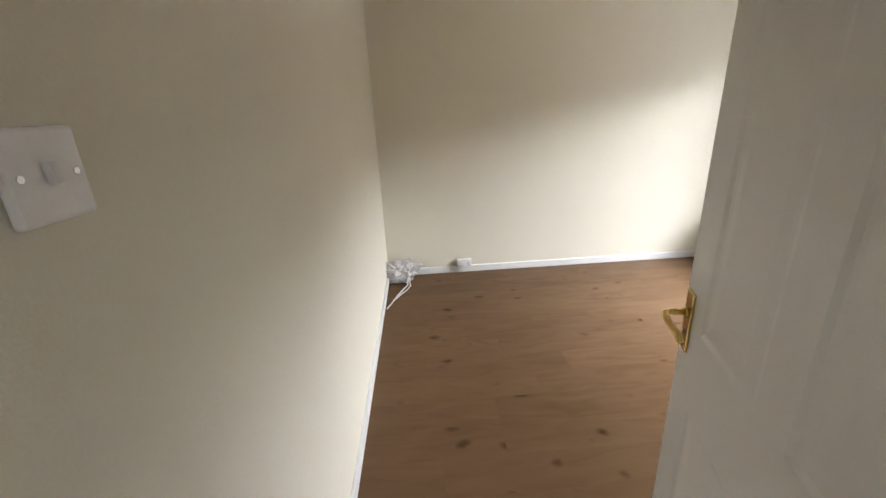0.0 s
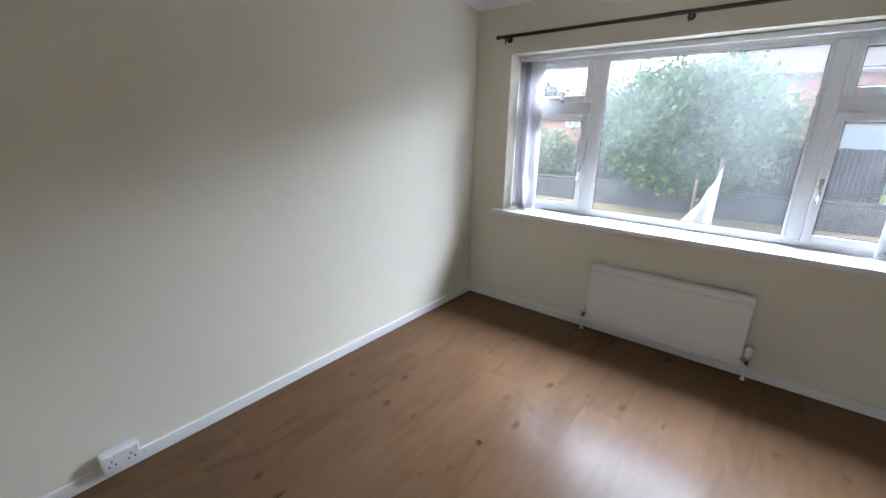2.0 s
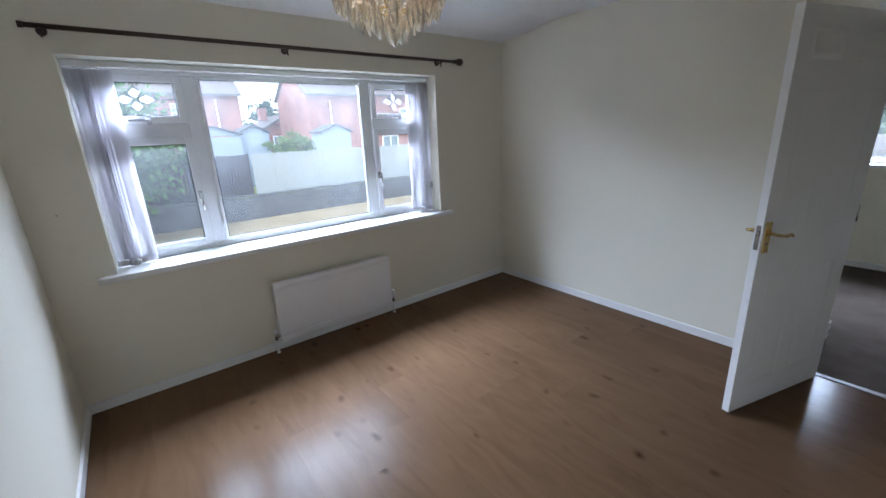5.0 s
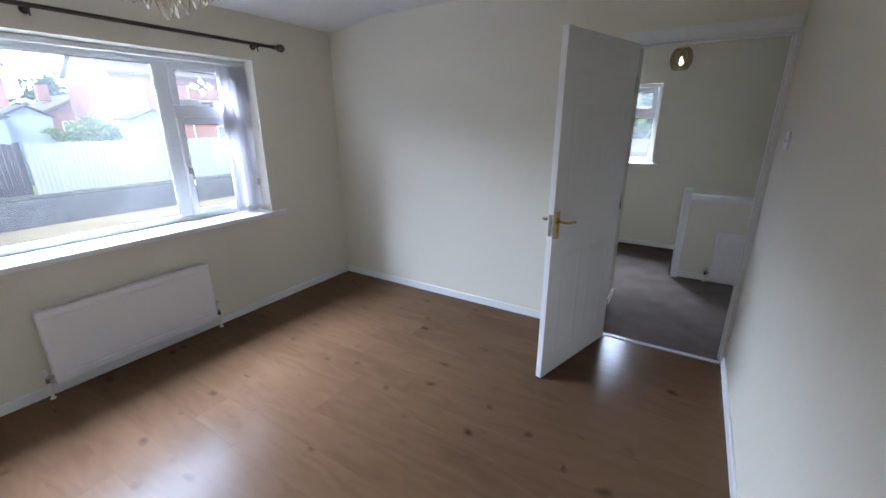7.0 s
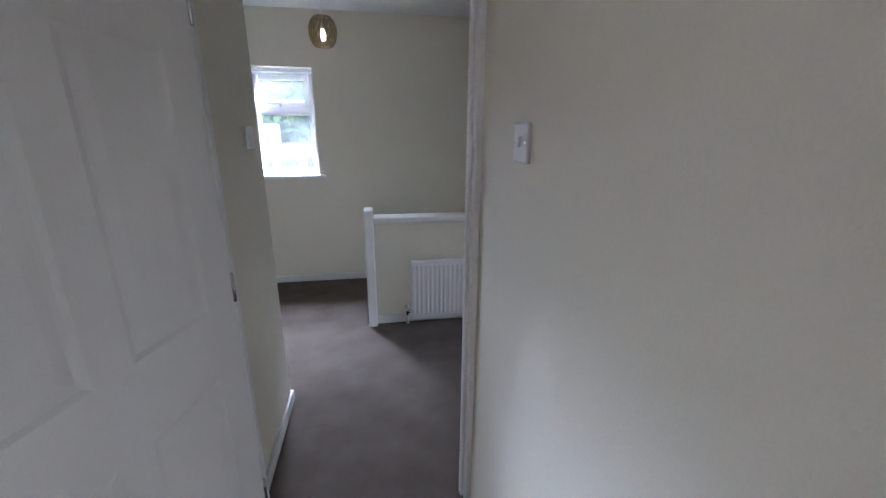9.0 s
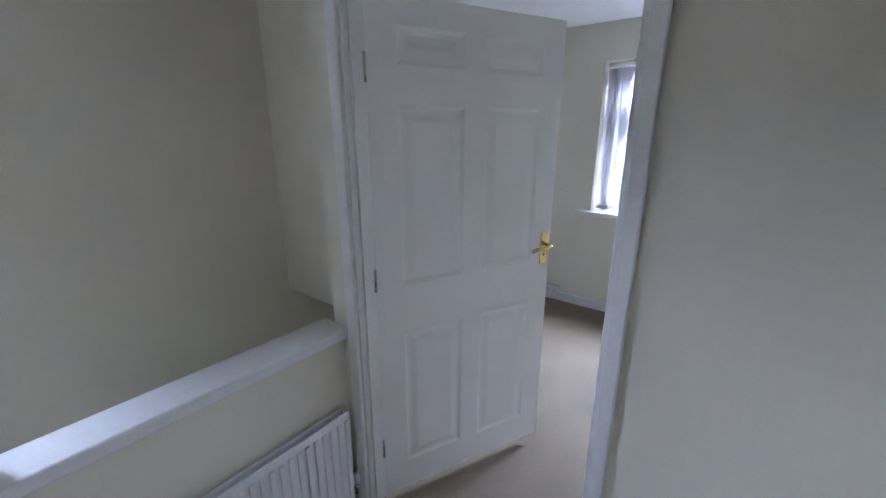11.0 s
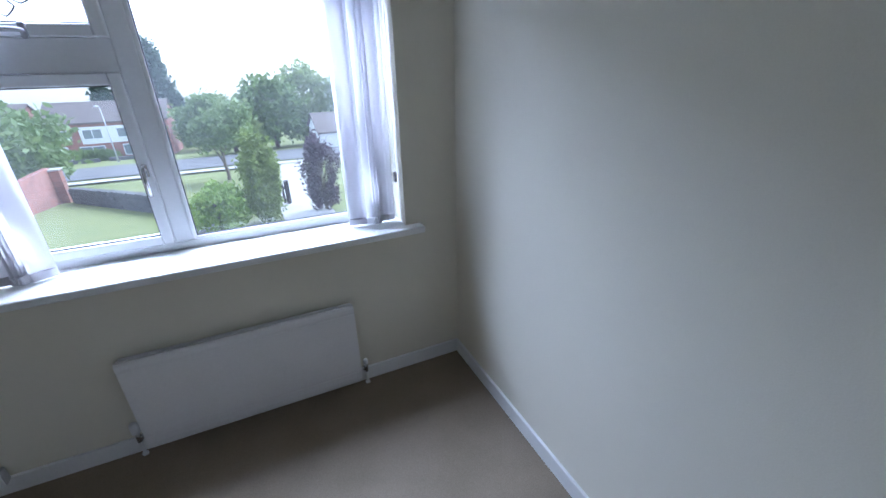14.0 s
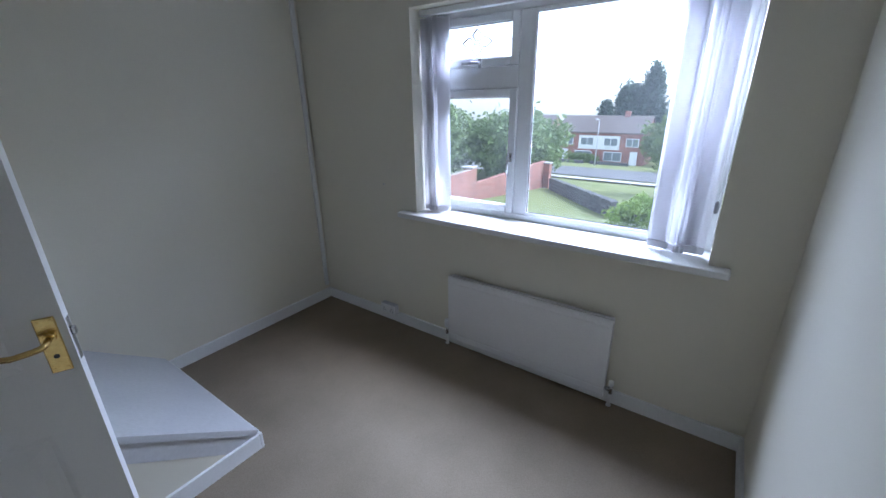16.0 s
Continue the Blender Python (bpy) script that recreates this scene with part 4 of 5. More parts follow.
# ---- landing pendant, alarm ----
pe = thing("pendant_light", pose(0.584, -2.30, HL), "brown woven wire pendant lamp with a lit bulb", "pendant light")
bm = bmesh.new()
lathe(bm, [(0.045, 0), (0.045, -0.012), (0.015, -0.030), (0.006, -0.034)], 20)
part("ceiling_rose", bm, PLASTIC, pe, "white ceiling rose")
bm = bmesh.new()
rod(bm, (0, 0, -0.20), (0, 0, -0.03), 0.003, seg=8)
part("flex", bm, PLASTIC, pe)
bm = bmesh.new()
rod(bm, (0, 0, -0.25), (0, 0, -0.19), 0.017, seg=14)
part("lampholder", bm, RATTAN, pe)
shade_r = [(0.060, -0.175), (0.084, -0.205), (0.098, -0.245), (0.100, -0.28), (0.092, -0.325), (0.074, -0.362), (0.062, -0.374)]
bm = bmesh.new()
ring_parts = []
for k in range(30):
    z = -0.175 - 0.199 * k / 29
    r = np.interp(-z, [-q for _, q in shade_r], [p for p, _ in shade_r])
    ring_parts.append(bmesh.new())
    tube(ring_parts[-1], [(r * math.cos(2 * math.pi * j / 24), r * math.sin(2 * math.pi * j / 24), z) for j in range(25)], 0.0021, 5)
for k in range(26):
    a = 2 * math.pi * k / 26
    tube(bm, [(p * math.cos(a), p * math.sin(a), q) for p, q in shade_r], 0.0026, 5)
for k in range(3):
    a = 2 * math.pi * k / 3
    tube(bm, [(0.016 * math.cos(a), 0.016 * math.sin(a), -0.2), (0.060 * math.cos(a), 0.060 * math.sin(a), -0.175)], 0.002, 5)
shade = part("shade", bm, RATTAN, pe, "woven brown wire barrel shade")
for q in ring_parts:
    part("wire_ring", q, RATTAN, shade)
bm = bmesh.new()
lathe(bm, [(0.010, -0.255), (0.012, -0.268), (0.020, -0.295), (0.022, -0.310), (0.016, -0.328), (0.004, -0.336)], 18)
part("bulb", bm, BULB, pe, "lit warm bulb")
al = thing("smoke_alarm", pose(1.014, -2.40, HL), "round white smoke alarm on the landing ceiling", "smoke alarm")
bm = bmesh.new()
lathe(bm, [(0.055, 0), (0.055, -0.014), (0.048, -0.030), (0.012, -0.034)], 24)
part("case", bm, PLASTIC, al)
bm = bmesh.new()
rod(bm, (0.02, 0, -0.036), (0.02, 0, -0.030), 0.008, seg=12)
part("test_button", bm, GREYP, al)


hook = thing("ceiling_hook", pose(0.005, -1.904, HL), "small dark metal hook screwed into the landing ceiling", "hook")
bm = bmesh.new()
rod(bm, (0, 0, -0.004), (0, 0, 0.001), 0.014, seg=14)
part("base", bm, BRONZE, hook)
bm = bmesh.new()
tube(bm, [(0, 0, -0.003), (0, 0, -0.016), (0.010, 0, -0.028), (0.020, 0, -0.022), (0.022, 0, -0.012)], 0.0032, 8)
part("hook_wire", bm, BRONZE, hook)


# ---- switches and sockets ----
def switch(m, label):
    """Local y out of the wall."""
    sw = thing("light_switch", m, label, "light switch", "light switches")
    bm = bmesh.new()
    box(bm, (-0.043, 0, -0.043), (0.043, 0.010, 0.043), 0.004, 2)
    pl = part("plate", bm, PLASTIC, sw)
    bm = bmesh.new()
    box(bm, (-0.006, 0.009, -0.012), (0.006, 0.017, 0.012), 0.002, m=pose(0, 0, 0, 8))
    part("rocker", bm, PLASTIC, sw)
    for x in (-0.030, 0.030):
        bm = bmesh.new()
        rod(bm, (x, 0.0095, 0), (x, 0.0112, 0), 0.0036, seg=10)
        part("screw", bm, CHROME, pl)
    return sw


switch(pose(-0.065, 0.202, 1.441, 0, 0, -90), "white plastic light switch on the cream bedroom wall")
switch(pose(0.758, -0.72, 1.428, 0, 0, 90), "white plastic light switch on the landing wall corner")


def socket(m, w, h, label, cover):
    so = thing("wall_socket", m, label, "socket")
    bm = bmesh.new()
    box(bm, (-w / 2, 0, -h / 2), (w / 2, 0.040, h / 2), 0.005, 2)
    bx = part("box", bm, cover, so)
    bm = bmesh.new()
    box(bm, (-w / 2 + 0.003, 0.040, -h / 2 + 0.003), (w / 2 - 0.003, 0.047, h / 2 - 0.003), 0.003, 2)
    pl = part("face_plate", bm, PLASTIC, so)
    for x in ((-w / 4, w / 4) if w > 0.11 else (0,)):
        bm = bmesh.new()
        for dx, dz in ((0, 0.012), (-0.011, -0.008), (0.011, -0.008)):
            box(bm, (x + dx - 0.003, 0.0465, dz - 0.005 - 0.008), (x + dx + 0.003, 0.0476, dz + 0.003 - 0.008))
        part("pin_holes", bm, RUBBER, pl)
        bm = bmesh.new()
        box(bm, (x - 0.006, 0.046, 0.016), (x + 0.006, 0.050, 0.030), 0.001)
        part("switch", bm, PLASTIC, pl)
    return so


socket(pose(0.665, 3.386, 0.098, 0, 0, 180), 0.135, 0.078, "white surface-mounted double socket just above the skirting", PLASTIC)
socket(pose(-3.384, -2.07, 0.068, 0, 0, -90), 0.146, 0.075, "pale grey surface socket above the small room skirting", GREYP)

# ---- cable trunking in the corner ----
bm = bmesh.new()
box(bm, (-3.375, -2.832, 0.07), (-3.345, -2.808, H2), 0.004, 2)
tagged(part("cable_trunking", bm, GLOSS), "thin white painted trunking up the room corner", "trunking", kind="structure")


# ---- nails left in the walls ----
def nail(p, q, label):
    bm = bmesh.new()
    rod(bm, p, q, 0.0035, seg=8)
    rod(bm, q, Vector(q) + (Vector(q) - Vector(p)) * 0.2, 0.006, seg=10)
    tagged(part("wall_nail", bm, GREYP), label, "nail", "nails")


nail((3.336, 3.265, 1.19), (3.325, 3.265, 1.19), "small grey nail sticking out of the cream window wall")
nail((-3.386, -2.06, 1.045), (-3.374, -2.06, 1.045), "small grey nail sticking out of the small room wall")

# ---- bag of cable in the corner ----
bundle = thing("cable_bundle", pose(0.05, 3.26, 0.0) @ Matrix.Diagonal((1.3, 1.3, 1.3, 1)), "heap of white cable in a crumpled clear bag", "cable bundle")
bm = bmesh.new()
bmesh.ops.create_icosphere(bm, subdivisions=4, radius=1.0)
for v in bm.verts:
    n = v.co.copy()
    d = 1 + 0.34 * noise.noise(n * 2.3) + 0.30 * abs(noise.noise(n * 4.1)) - 0.22 * abs(noise.noise(n * 7.3)) + 0.10 * noise.noise(n * 13)
    v.co = Vector((n.x * 0.105 * d, n.y * 0.075 * d, max(0.072 + n.z * 0.078 * d, 0.003)))
    if n.x > 0.75 and n.z > 0:
        v.co += Vector((0.05, -0.01, 0.03)) * (n.x - 0.75) * 4
part("bag", bm, BAGP, bundle, "crumpled pale polythene bag")
for k in range(9):
    bm = bmesh.new()
    ca, sa = math.cos(k * 0.7), math.sin(k * 0.7)
    rx, ry, zz = rng.uniform(0.07, 0.115), rng.uniform(0.045, 0.075), rng.uniform(0.03, 0.13)
    pts = []
    for j in range(26):
        a = 2 * math.pi * j / 25 * 0.97
        x, y = rx * math.cos(a), ry * math.sin(a)
        pts.append((x * 0.98 + 0.01 * ca, y + 0.006 * sa, max(0.008, zz + 0.035 * math.sin(a * 2 + k) + 0.02 * ca * math.cos(a))))
    tube(bm, pts, 0.004, 6)
    part("cable", bm, CORD, bundle, "white flex coil")
bm = bmesh.new()
tube(bm, [(0.06, -0.06, 0.05), (0.055, -0.11, 0.010), (0.02, -0.18, 0.006), (-0.01, -0.26, 0.005), (-0.04, -0.36, 0.005), (-0.065, -0.44, 0.008)], 0.0045, 6)
tube(bm, [(0.065, -0.055, 0.05), (0.075, -0.12, 0.008), (0.05, -0.18, 0.005), (0.015, -0.24, 0.006), (-0.02, -0.31, 0.0055)], 0.0045, 6)
part("loose_flex", bm, CORD, bundle, "white flex trailing over the floor")


# ---- outdoors ----
def ground_z(x, y):
    """Level round the house, falling away to the west, a terrace up to the east."""
    if x < -72:
        return -8.7 - (-72 - x) * 0.06
    if x < -14:
        return -2.6 - min(-14 - x, 58) * 6.1 / 58
    if x > 21.1:
        return -1.15 + min(x - 21.1, 60) * 0.01
    if x > 6:
        return -2.6 + (x - 6) * 0.025
    return -2.6


gx = [-600, -300, -160, -110, -90, -80, -72] + [-72 + 2 * k for k in range(1, 29)] + [-14, -9, -4, 0, 4, 6, 9, 12, 15, 18, 21.0, 21.1, 24, 30, 40, 60, 81, 120, 200, 350, 600]
gy = [-600, -300, -150, -90, -60, -45, -36] + [-30 + 3 * k for k in range(21)] + [36, 45, 60, 90, 150, 300, 600]
gv = [(x, y, ground_z(x, y) + (0.04 * noise.noise(Vector((x * 0.3, y * 0.3, 0))) if abs(x) < 100 else 0)) for x in gx for y in gy]
gf = [(i * len(gy) + j, (i + 1) * len(gy) + j, (i + 1) * len(gy) + j + 1, i * len(gy) + j + 1) for i in range(len(gx) - 1) for j in range(len(gy) - 1)]
tagged(mesh_part("ground", gv, gf, DRYGRASS), "green grass ground reaching the horizon", "ground", kind="structure")


def strip(name, pts, width, lift, material, label, category):
    """A ribbon of surface laid on the ground along points."""
    vs, fs = [], []
    fine_pts = []
    for (x0, y0), (x1, y1) in zip(pts, pts[1:]):
        n = max(2, int(math.hypot(x1 - x0, y1 - y0) / 2))
        fine_pts += [(x0 + (x1 - x0) * k / n, y0 + (y1 - y0) * k / n) for k in range(n)]
    fine_pts.append(pts[-1])
    across = 6
    for k, (x, y) in enumerate(fine_pts):
        xa, ya = fine_pts[max(k - 1, 0)]
        xb, yb = fine_pts[min(k + 1, len(fine_pts) - 1)]
        d = math.hypot(xb - xa, yb - ya)
        nx, ny = -(yb - ya) / d, (xb - xa) / d
        for j in range(across + 1):
            o = (j / across - 0.5) * width
            vs.append((x + nx * o, y + ny * o, ground_z(x + nx * o, y + ny * o) + lift))
    for k in range(len(fine_pts) - 1):
        for j in range(across):
            a = k * (across + 1) + j
            fs.append((a, a + 1, a + across + 2, a + across + 1))
    return tagged(mesh_part(name, vs, fs, material), label, category, kind="structure")


strip("yard", [(3.7, 2), (21, 2)], 40, 0.06, STRAW, "dry straw-coloured back garden ground", "ground")
strip("road", [(-49, -90), (-47, -25), (-46, 0), (-48, 30), (-56, 70)], 15, 0.08, ASPHALT, "grey asphalt road", "road")
strip("pavement", [(-37.8, -90), (-36.5, -25), (-35.5, 0), (-37, 30)], 2.0, 0.12, PAVING, "pale pavement beside the road", "pavement")
strip("garden_edging", [(-12.6, -6.0), (-13.6, -4.3), (-15.2, -2.3)], 0.7, 0.075, PAVING, "pale concrete garden edging beside the lawn", "path")
strip("garden_path", [(-3.8, 0.6), (-17, 0.4), (-36, 1.6)], 1.6, 0.07, PAVING, "pale concrete garden path", "path")


def crown(name, parent, centre, radii, n, size, material, seed, gaps=0.35, cone=False):
    """A crown of many small leaf blades in clumps, with an uneven outline."""
    r = np.random.RandomState(seed)
    k = max(12, n // 60)
    if cone:
        hgt = r.rand(k) ** 0.8
        ang = r.rand(k) * 6.283
        rad = (1 - hgt) * (0.55 + 0.45 * r.rand(k)) + 0.03
        cl = np.stack([rad * np.cos(ang), rad * np.sin(ang), hgt * 2 - 1], 1)
        spread = 0.20
    else:
        d = r.normal(size=(k, 3))
        d /= np.linalg.norm(d, axis=1)[:, None]
        cl = d * (0.45 + 0.5 * r.rand(k) ** 0.6)[:, None] * (1 + gaps * 0.6 * (r.rand(k) - 0.5))[:, None]
        spread = 0.22
    pick = r.randint(0, k, n)
    p = cl[pick] + r.normal(size=(n, 3)) * spread * 0.55
    p = p * np.array(radii) + np.array(centre)
    u = r.normal(size=(n, 3))
    u /= np.linalg.norm(u, axis=1)[:, None]
    w = np.cross(u, r.normal(size=(n, 3)))
    w /= np.linalg.norm(w, axis=1)[:, None]
    s = size * (0.6 + 0.8 * r.rand(n))[:, None]
    q = np.stack([p - u * s, p + w * s * 0.5, p + u * s, p - w * s * 0.5], 1).reshape(-1, 3)
    faces = np.arange(n * 4).reshape(-1, 4)
    return mesh_part(name, q.tolist(), faces.tolist(), material, parent)


def tree(name, x, y, trunk_h, trunk_r, centre_h, radii, n, size, material, label, category, seed, cone=False, limbs=6, lean=0.0, z=None):
    z0 = ground_z(x, y) if z is None else z
    t = thing(name, pose(x, y, z0 - 0.1), label, category)
    r = random.Random(seed)
    bm = bmesh.new()
    top = Vector((lean, 0, trunk_h))
    pts = [Vector((0, 0, 0)) + top * (k / 5) + Vector((r.uniform(-1, 1), r.uniform(-1, 1), 0)) * trunk_r * 0.5 * (k > 0) for k in range(6)]
    for k in range(5):
        rod(bm, pts[k], pts[k + 1], trunk_r * (1 - 0.10 * k), trunk_r * (1 - 0.10 * (k + 1)), 10, False)
    for k in range(limbs):
        a = 6.283 * k / limbs + r.random()
        s = pts[2 + k % 4]
        e = Vector((math.cos(a) * radii[0] * 0.6, math.sin(a) * radii[1] * 0.6, centre_h + r.uniform(-0.3, 0.5) * radii[2])) 
        mid = (s + e) / 2 + Vector((0, 0, 0.12 * radii[2]))
        rod(bm, s, mid, trunk_r * 0.45, trunk_r * 0.3, 7, False)
        rod(bm, mid, e, trunk_r * 0.3, trunk_r * 0.1, 7, False)
    part("trunk", bm, BARK, t)
    crown("crown", t, (lean * 0.8, 0, centre_h), radii, n, size, material, seed, cone=cone)
    return t


# west: front garden and street
tree("bush", -14.7, -2.15, 0.8, 0.06, 0.75, (0.85, 0.85, 0.75), 5000, 0.07, LEAF_BUSH, "round light green garden bush", "bush", 11)
tree("columnar_conifer", -14.9, -0.80, 2.0, 0.07, 1.45, (0.50, 0.55, 1.45), 9000, 0.06, LEAF_OLIVE, "narrow golden green conifer in the lawn", "conifer", 12)
tree("purple_shrub", -15.2, 1.05, 1.4, 0.07, 1.45, (0.62, 0.62, 1.25), 4500, 0.06, LEAF_PURPLE, "dark purple-leaved shrub by the path", "shrub", 13)
tree("street_tree", -28.5, -2.6, 2.7, 0.11, 3.5, (1.7, 1.9, 1.5), 5000, 0.13, LEAF, "small street tree with a bare trunk", "tree", 14, lean=0.3)
for k, (x, y, r, h, nn) in enumerate(((-30, -13.5, 3.6, 4.4, 9000), (-27, -19, 3.8, 4.6, 9000), (-36, -17, 4.0, 4.3, 7000), (-25, -24, 3.6, 4.2, 6000))):
    tree("garden_tree", x, y, 2.4, 0.22, h * 0.62, (r, r, h * 0.55), nn, 0.20, LEAF, "full green garden tree behind the brick wall", "tree", 20 + k)
for k, (x, y, r, h) in enumerate(((-85, -13.6, 5.2, 15.2), (-88, -18.6, 4.8, 12.8), (-84, -16.2, 4.4, 12.2), (-92, -23, 4.0, 10.0))):
    tree("tall_conifer", x, y, h * 0.7, 0.35, h * 0.5, (r, r, h * 0.5), 9000, 0.36, LEAF_DARK, "tall dark conifer behind the houses", "conifer", 30 + k, cone=True)
for k, (x, y, r, h) in enumerate(((-62, 2, 4.5, 8.8), (-66, 7, 5, 10.6), (-64, 13, 5, 9.8), (-70, 19, 5.5, 11), (-58, -3, 3.4, 5.8), (-74, -6, 4.5, 7.2), (-80, 26, 6, 10.5))):
    tree("far_tree", x, y, h * 0.5, 0.3, h * 0.58, (r, r, h * 0.48), 4500, 0.36, LEAF if k % 3 == 0 else LEAF_LIGHT, "broad green tree across the road", "tree", 40 + k)
rs = np.random.RandomState(77)
wq, wf = [], []
for k in range(26000):
    a = rs.rand() * 6.283
    d = 170 + rs.rand() * 60
    x, y = d * math.cos(a), d * math.sin(a)
    z = (-18 if x < 0 else -14) + (6.0 + 2 * noise.noise(Vector((x * 0.02, y * 0.02, 3)))) * rs.rand() ** 0.8 + (3 if x > 0 else 0)
    s = 1.2 * (0.5 + rs.rand())
    u, w = Vector(rs.normal(size=3)).normalized() * s, Vector(rs.normal(size=3)).normalized() * s
    c = Vector((x, y, z))
    b = len(wq)
    wq += [c - u, c + w, c + u, c - w]
    wf.append((b, b + 1, b + 2, b + 3))
tagged(mesh_part("far_woods", wq, wf, LEAF_DARK), "distant dark green woods on the horizon", "woods", kind="stuff")


def house(name, x0, y0, x1, y1, z0, eave, ridge, along_y, wall_mat, label, faces):
    """Walls, pitched roof, windows and doors on the face that looks back to us."""
    hs = thing(name, pose((x0 + x1) / 2, (y0 + y1) / 2, z0), label, "house")
    cx, cy = (x1 - x0) / 2, (y1 - y0) / 2
    part("wall", B(((-cx, -cy, -0.3), (cx, cy, eave))), wall_mat, hs)
    bm = bmesh.new()
    o = 0.35
    if along_y:
        prism(bm, [(-cx - o, eave - 0.1), (0, ridge), (cx + o, eave - 0.1), (cx + o, eave + 0.08), (0, ridge + 0.18), (-cx - o, eave + 0.08)], 1, -cy - 0.2, cy + 0.2)
    else:
        prism(bm, [(-cy - o, eave - 0.1), (0, ridge), (cy + o, eave - 0.1), (cy + o, eave + 0.08), (0, ridge + 0.18), (-cy - o, eave + 0.08)], 0, -cx - 0.2, cx + 0.2)
    rf = part("roof", bm, ROOFT, hs)
    bm = bmesh.new()
    if along_y:
        prism(bm, [(-cx, eave - 0.02), (0, ridge - 0.04), (cx, eave - 0.02)], 1, -cy + 0.02, cy - 0.02)
    else:
        prism(bm, [(-cy, eave - 0.02), (0, ridge - 0.04), (cy, eave - 0.02)], 0, -cx + 0.02, cx - 0.02)
    part("gable", bm, wall_mat, hs)
    bm = bmesh.new()
    box(bm, (-0.4, cy * 0.45 - 0.4, ridge - 0.4), (0.4, cy * 0.45 + 0.4, ridge + 0.9), 0.02)
    part("chimney", bm, wall_mat, rf)
    s, face = faces["side"], faces["x"]
    for kind, yc, zc, w, h in faces["items"]:
        xf = s * cx
        bm = bmesh.new()
        if kind == "panel":
            box(bm, (min(xf, xf + s * 0.08), yc - w / 2, zc - h / 2), (max(xf, xf + s * 0.08), yc + w / 2, zc + h / 2), 0.01)
            part("cladding", bm, RENDER, hs, "white rendered panel")
            continue
        if kind == "pipe":
            rod(bm, (xf + s * 0.08, yc, 0), (xf + s * 0.08, yc, h), 0.055)
            part("downpipe", bm, PLASTIC, hs, "white downpipe")
            continue
        for a, b in (((yc - w / 2, zc - h / 2), (yc + w / 2, zc - h / 2 + 0.09)), ((yc - w / 2, zc + h / 2 - 0.09), (yc + w / 2, zc + h / 2)), ((yc - w / 2, zc - h / 2), (yc - w / 2 + 0.09, zc + h / 2)), ((yc + w / 2 - 0.09, zc - h / 2), (yc + w / 2, zc + h / 2)), ((yc - 0.04, zc - h / 2), (yc + 0.04, zc + h / 2))):
            box(bm, (min(xf + s * 0.02, xf + s * 0.16), a[0], a[1]), (max(xf + s * 0.02, xf + s * 0.16), b[0], b[1]))
        wn_ = part("door" if kind == "door" else "window", bm, PLASTIC, hs)
        part("door_panel" if kind == "door" else "pane", B(((min(xf, xf + s * 0.12), yc - w / 2 + 0.05, zc - h / 2 + 0.05), (max(xf, xf + s * 0.12), yc + w / 2 - 0.05, zc + h / 2 - 0.05))), PLASTIC if kind == "door" else SKYGLASS, wn_)
    return hs


house("semi_detached_house", -80, -25.6, -72, -11.6, -8.7, 4.95, 7.3, True, BRICK, "red brick semi-detached pair with white panels across the road",
      {"side": 1, "x": 0, "items": [("panel", -0.0, 3.35, 6.6, 2.2), ("window", -5.2, 3.5, 1.9, 1.3), ("window", 5.2, 3.5, 1.9, 1.3), ("window", -1.9, 3.5, 2.2, 1.3), ("window", 1.9, 3.5, 2.2, 1.3),
                                      ("window", 2.4, 1.2, 2.8, 1.5), ("window", -2.4, 1.2, 2.8, 1.5), ("door", 5.6, 1.05, 1.1, 2.1), ("door", -5.6, 1.05, 1.1, 2.1)]})
house("semi_detached_house", -84, -43, -76, -29, -8.7, 4.9, 7.2, True, BRICK, "further red brick house along the road", {"side": 1, "x": 0, "items": [("window", -4, 3.5, 2, 1.3), ("window", 4, 3.5, 2, 1.3), ("panel", 0, 3.4, 5, 2)]})
house("bungalow", -58, 6.0, -50, 18, -6.9, 2.3, 4.0, True, RENDER, "low white building with a pale roof across the road", {"side": 1, "x": 0, "items": [("window", -3, 1.4, 1.8, 1.1)]})


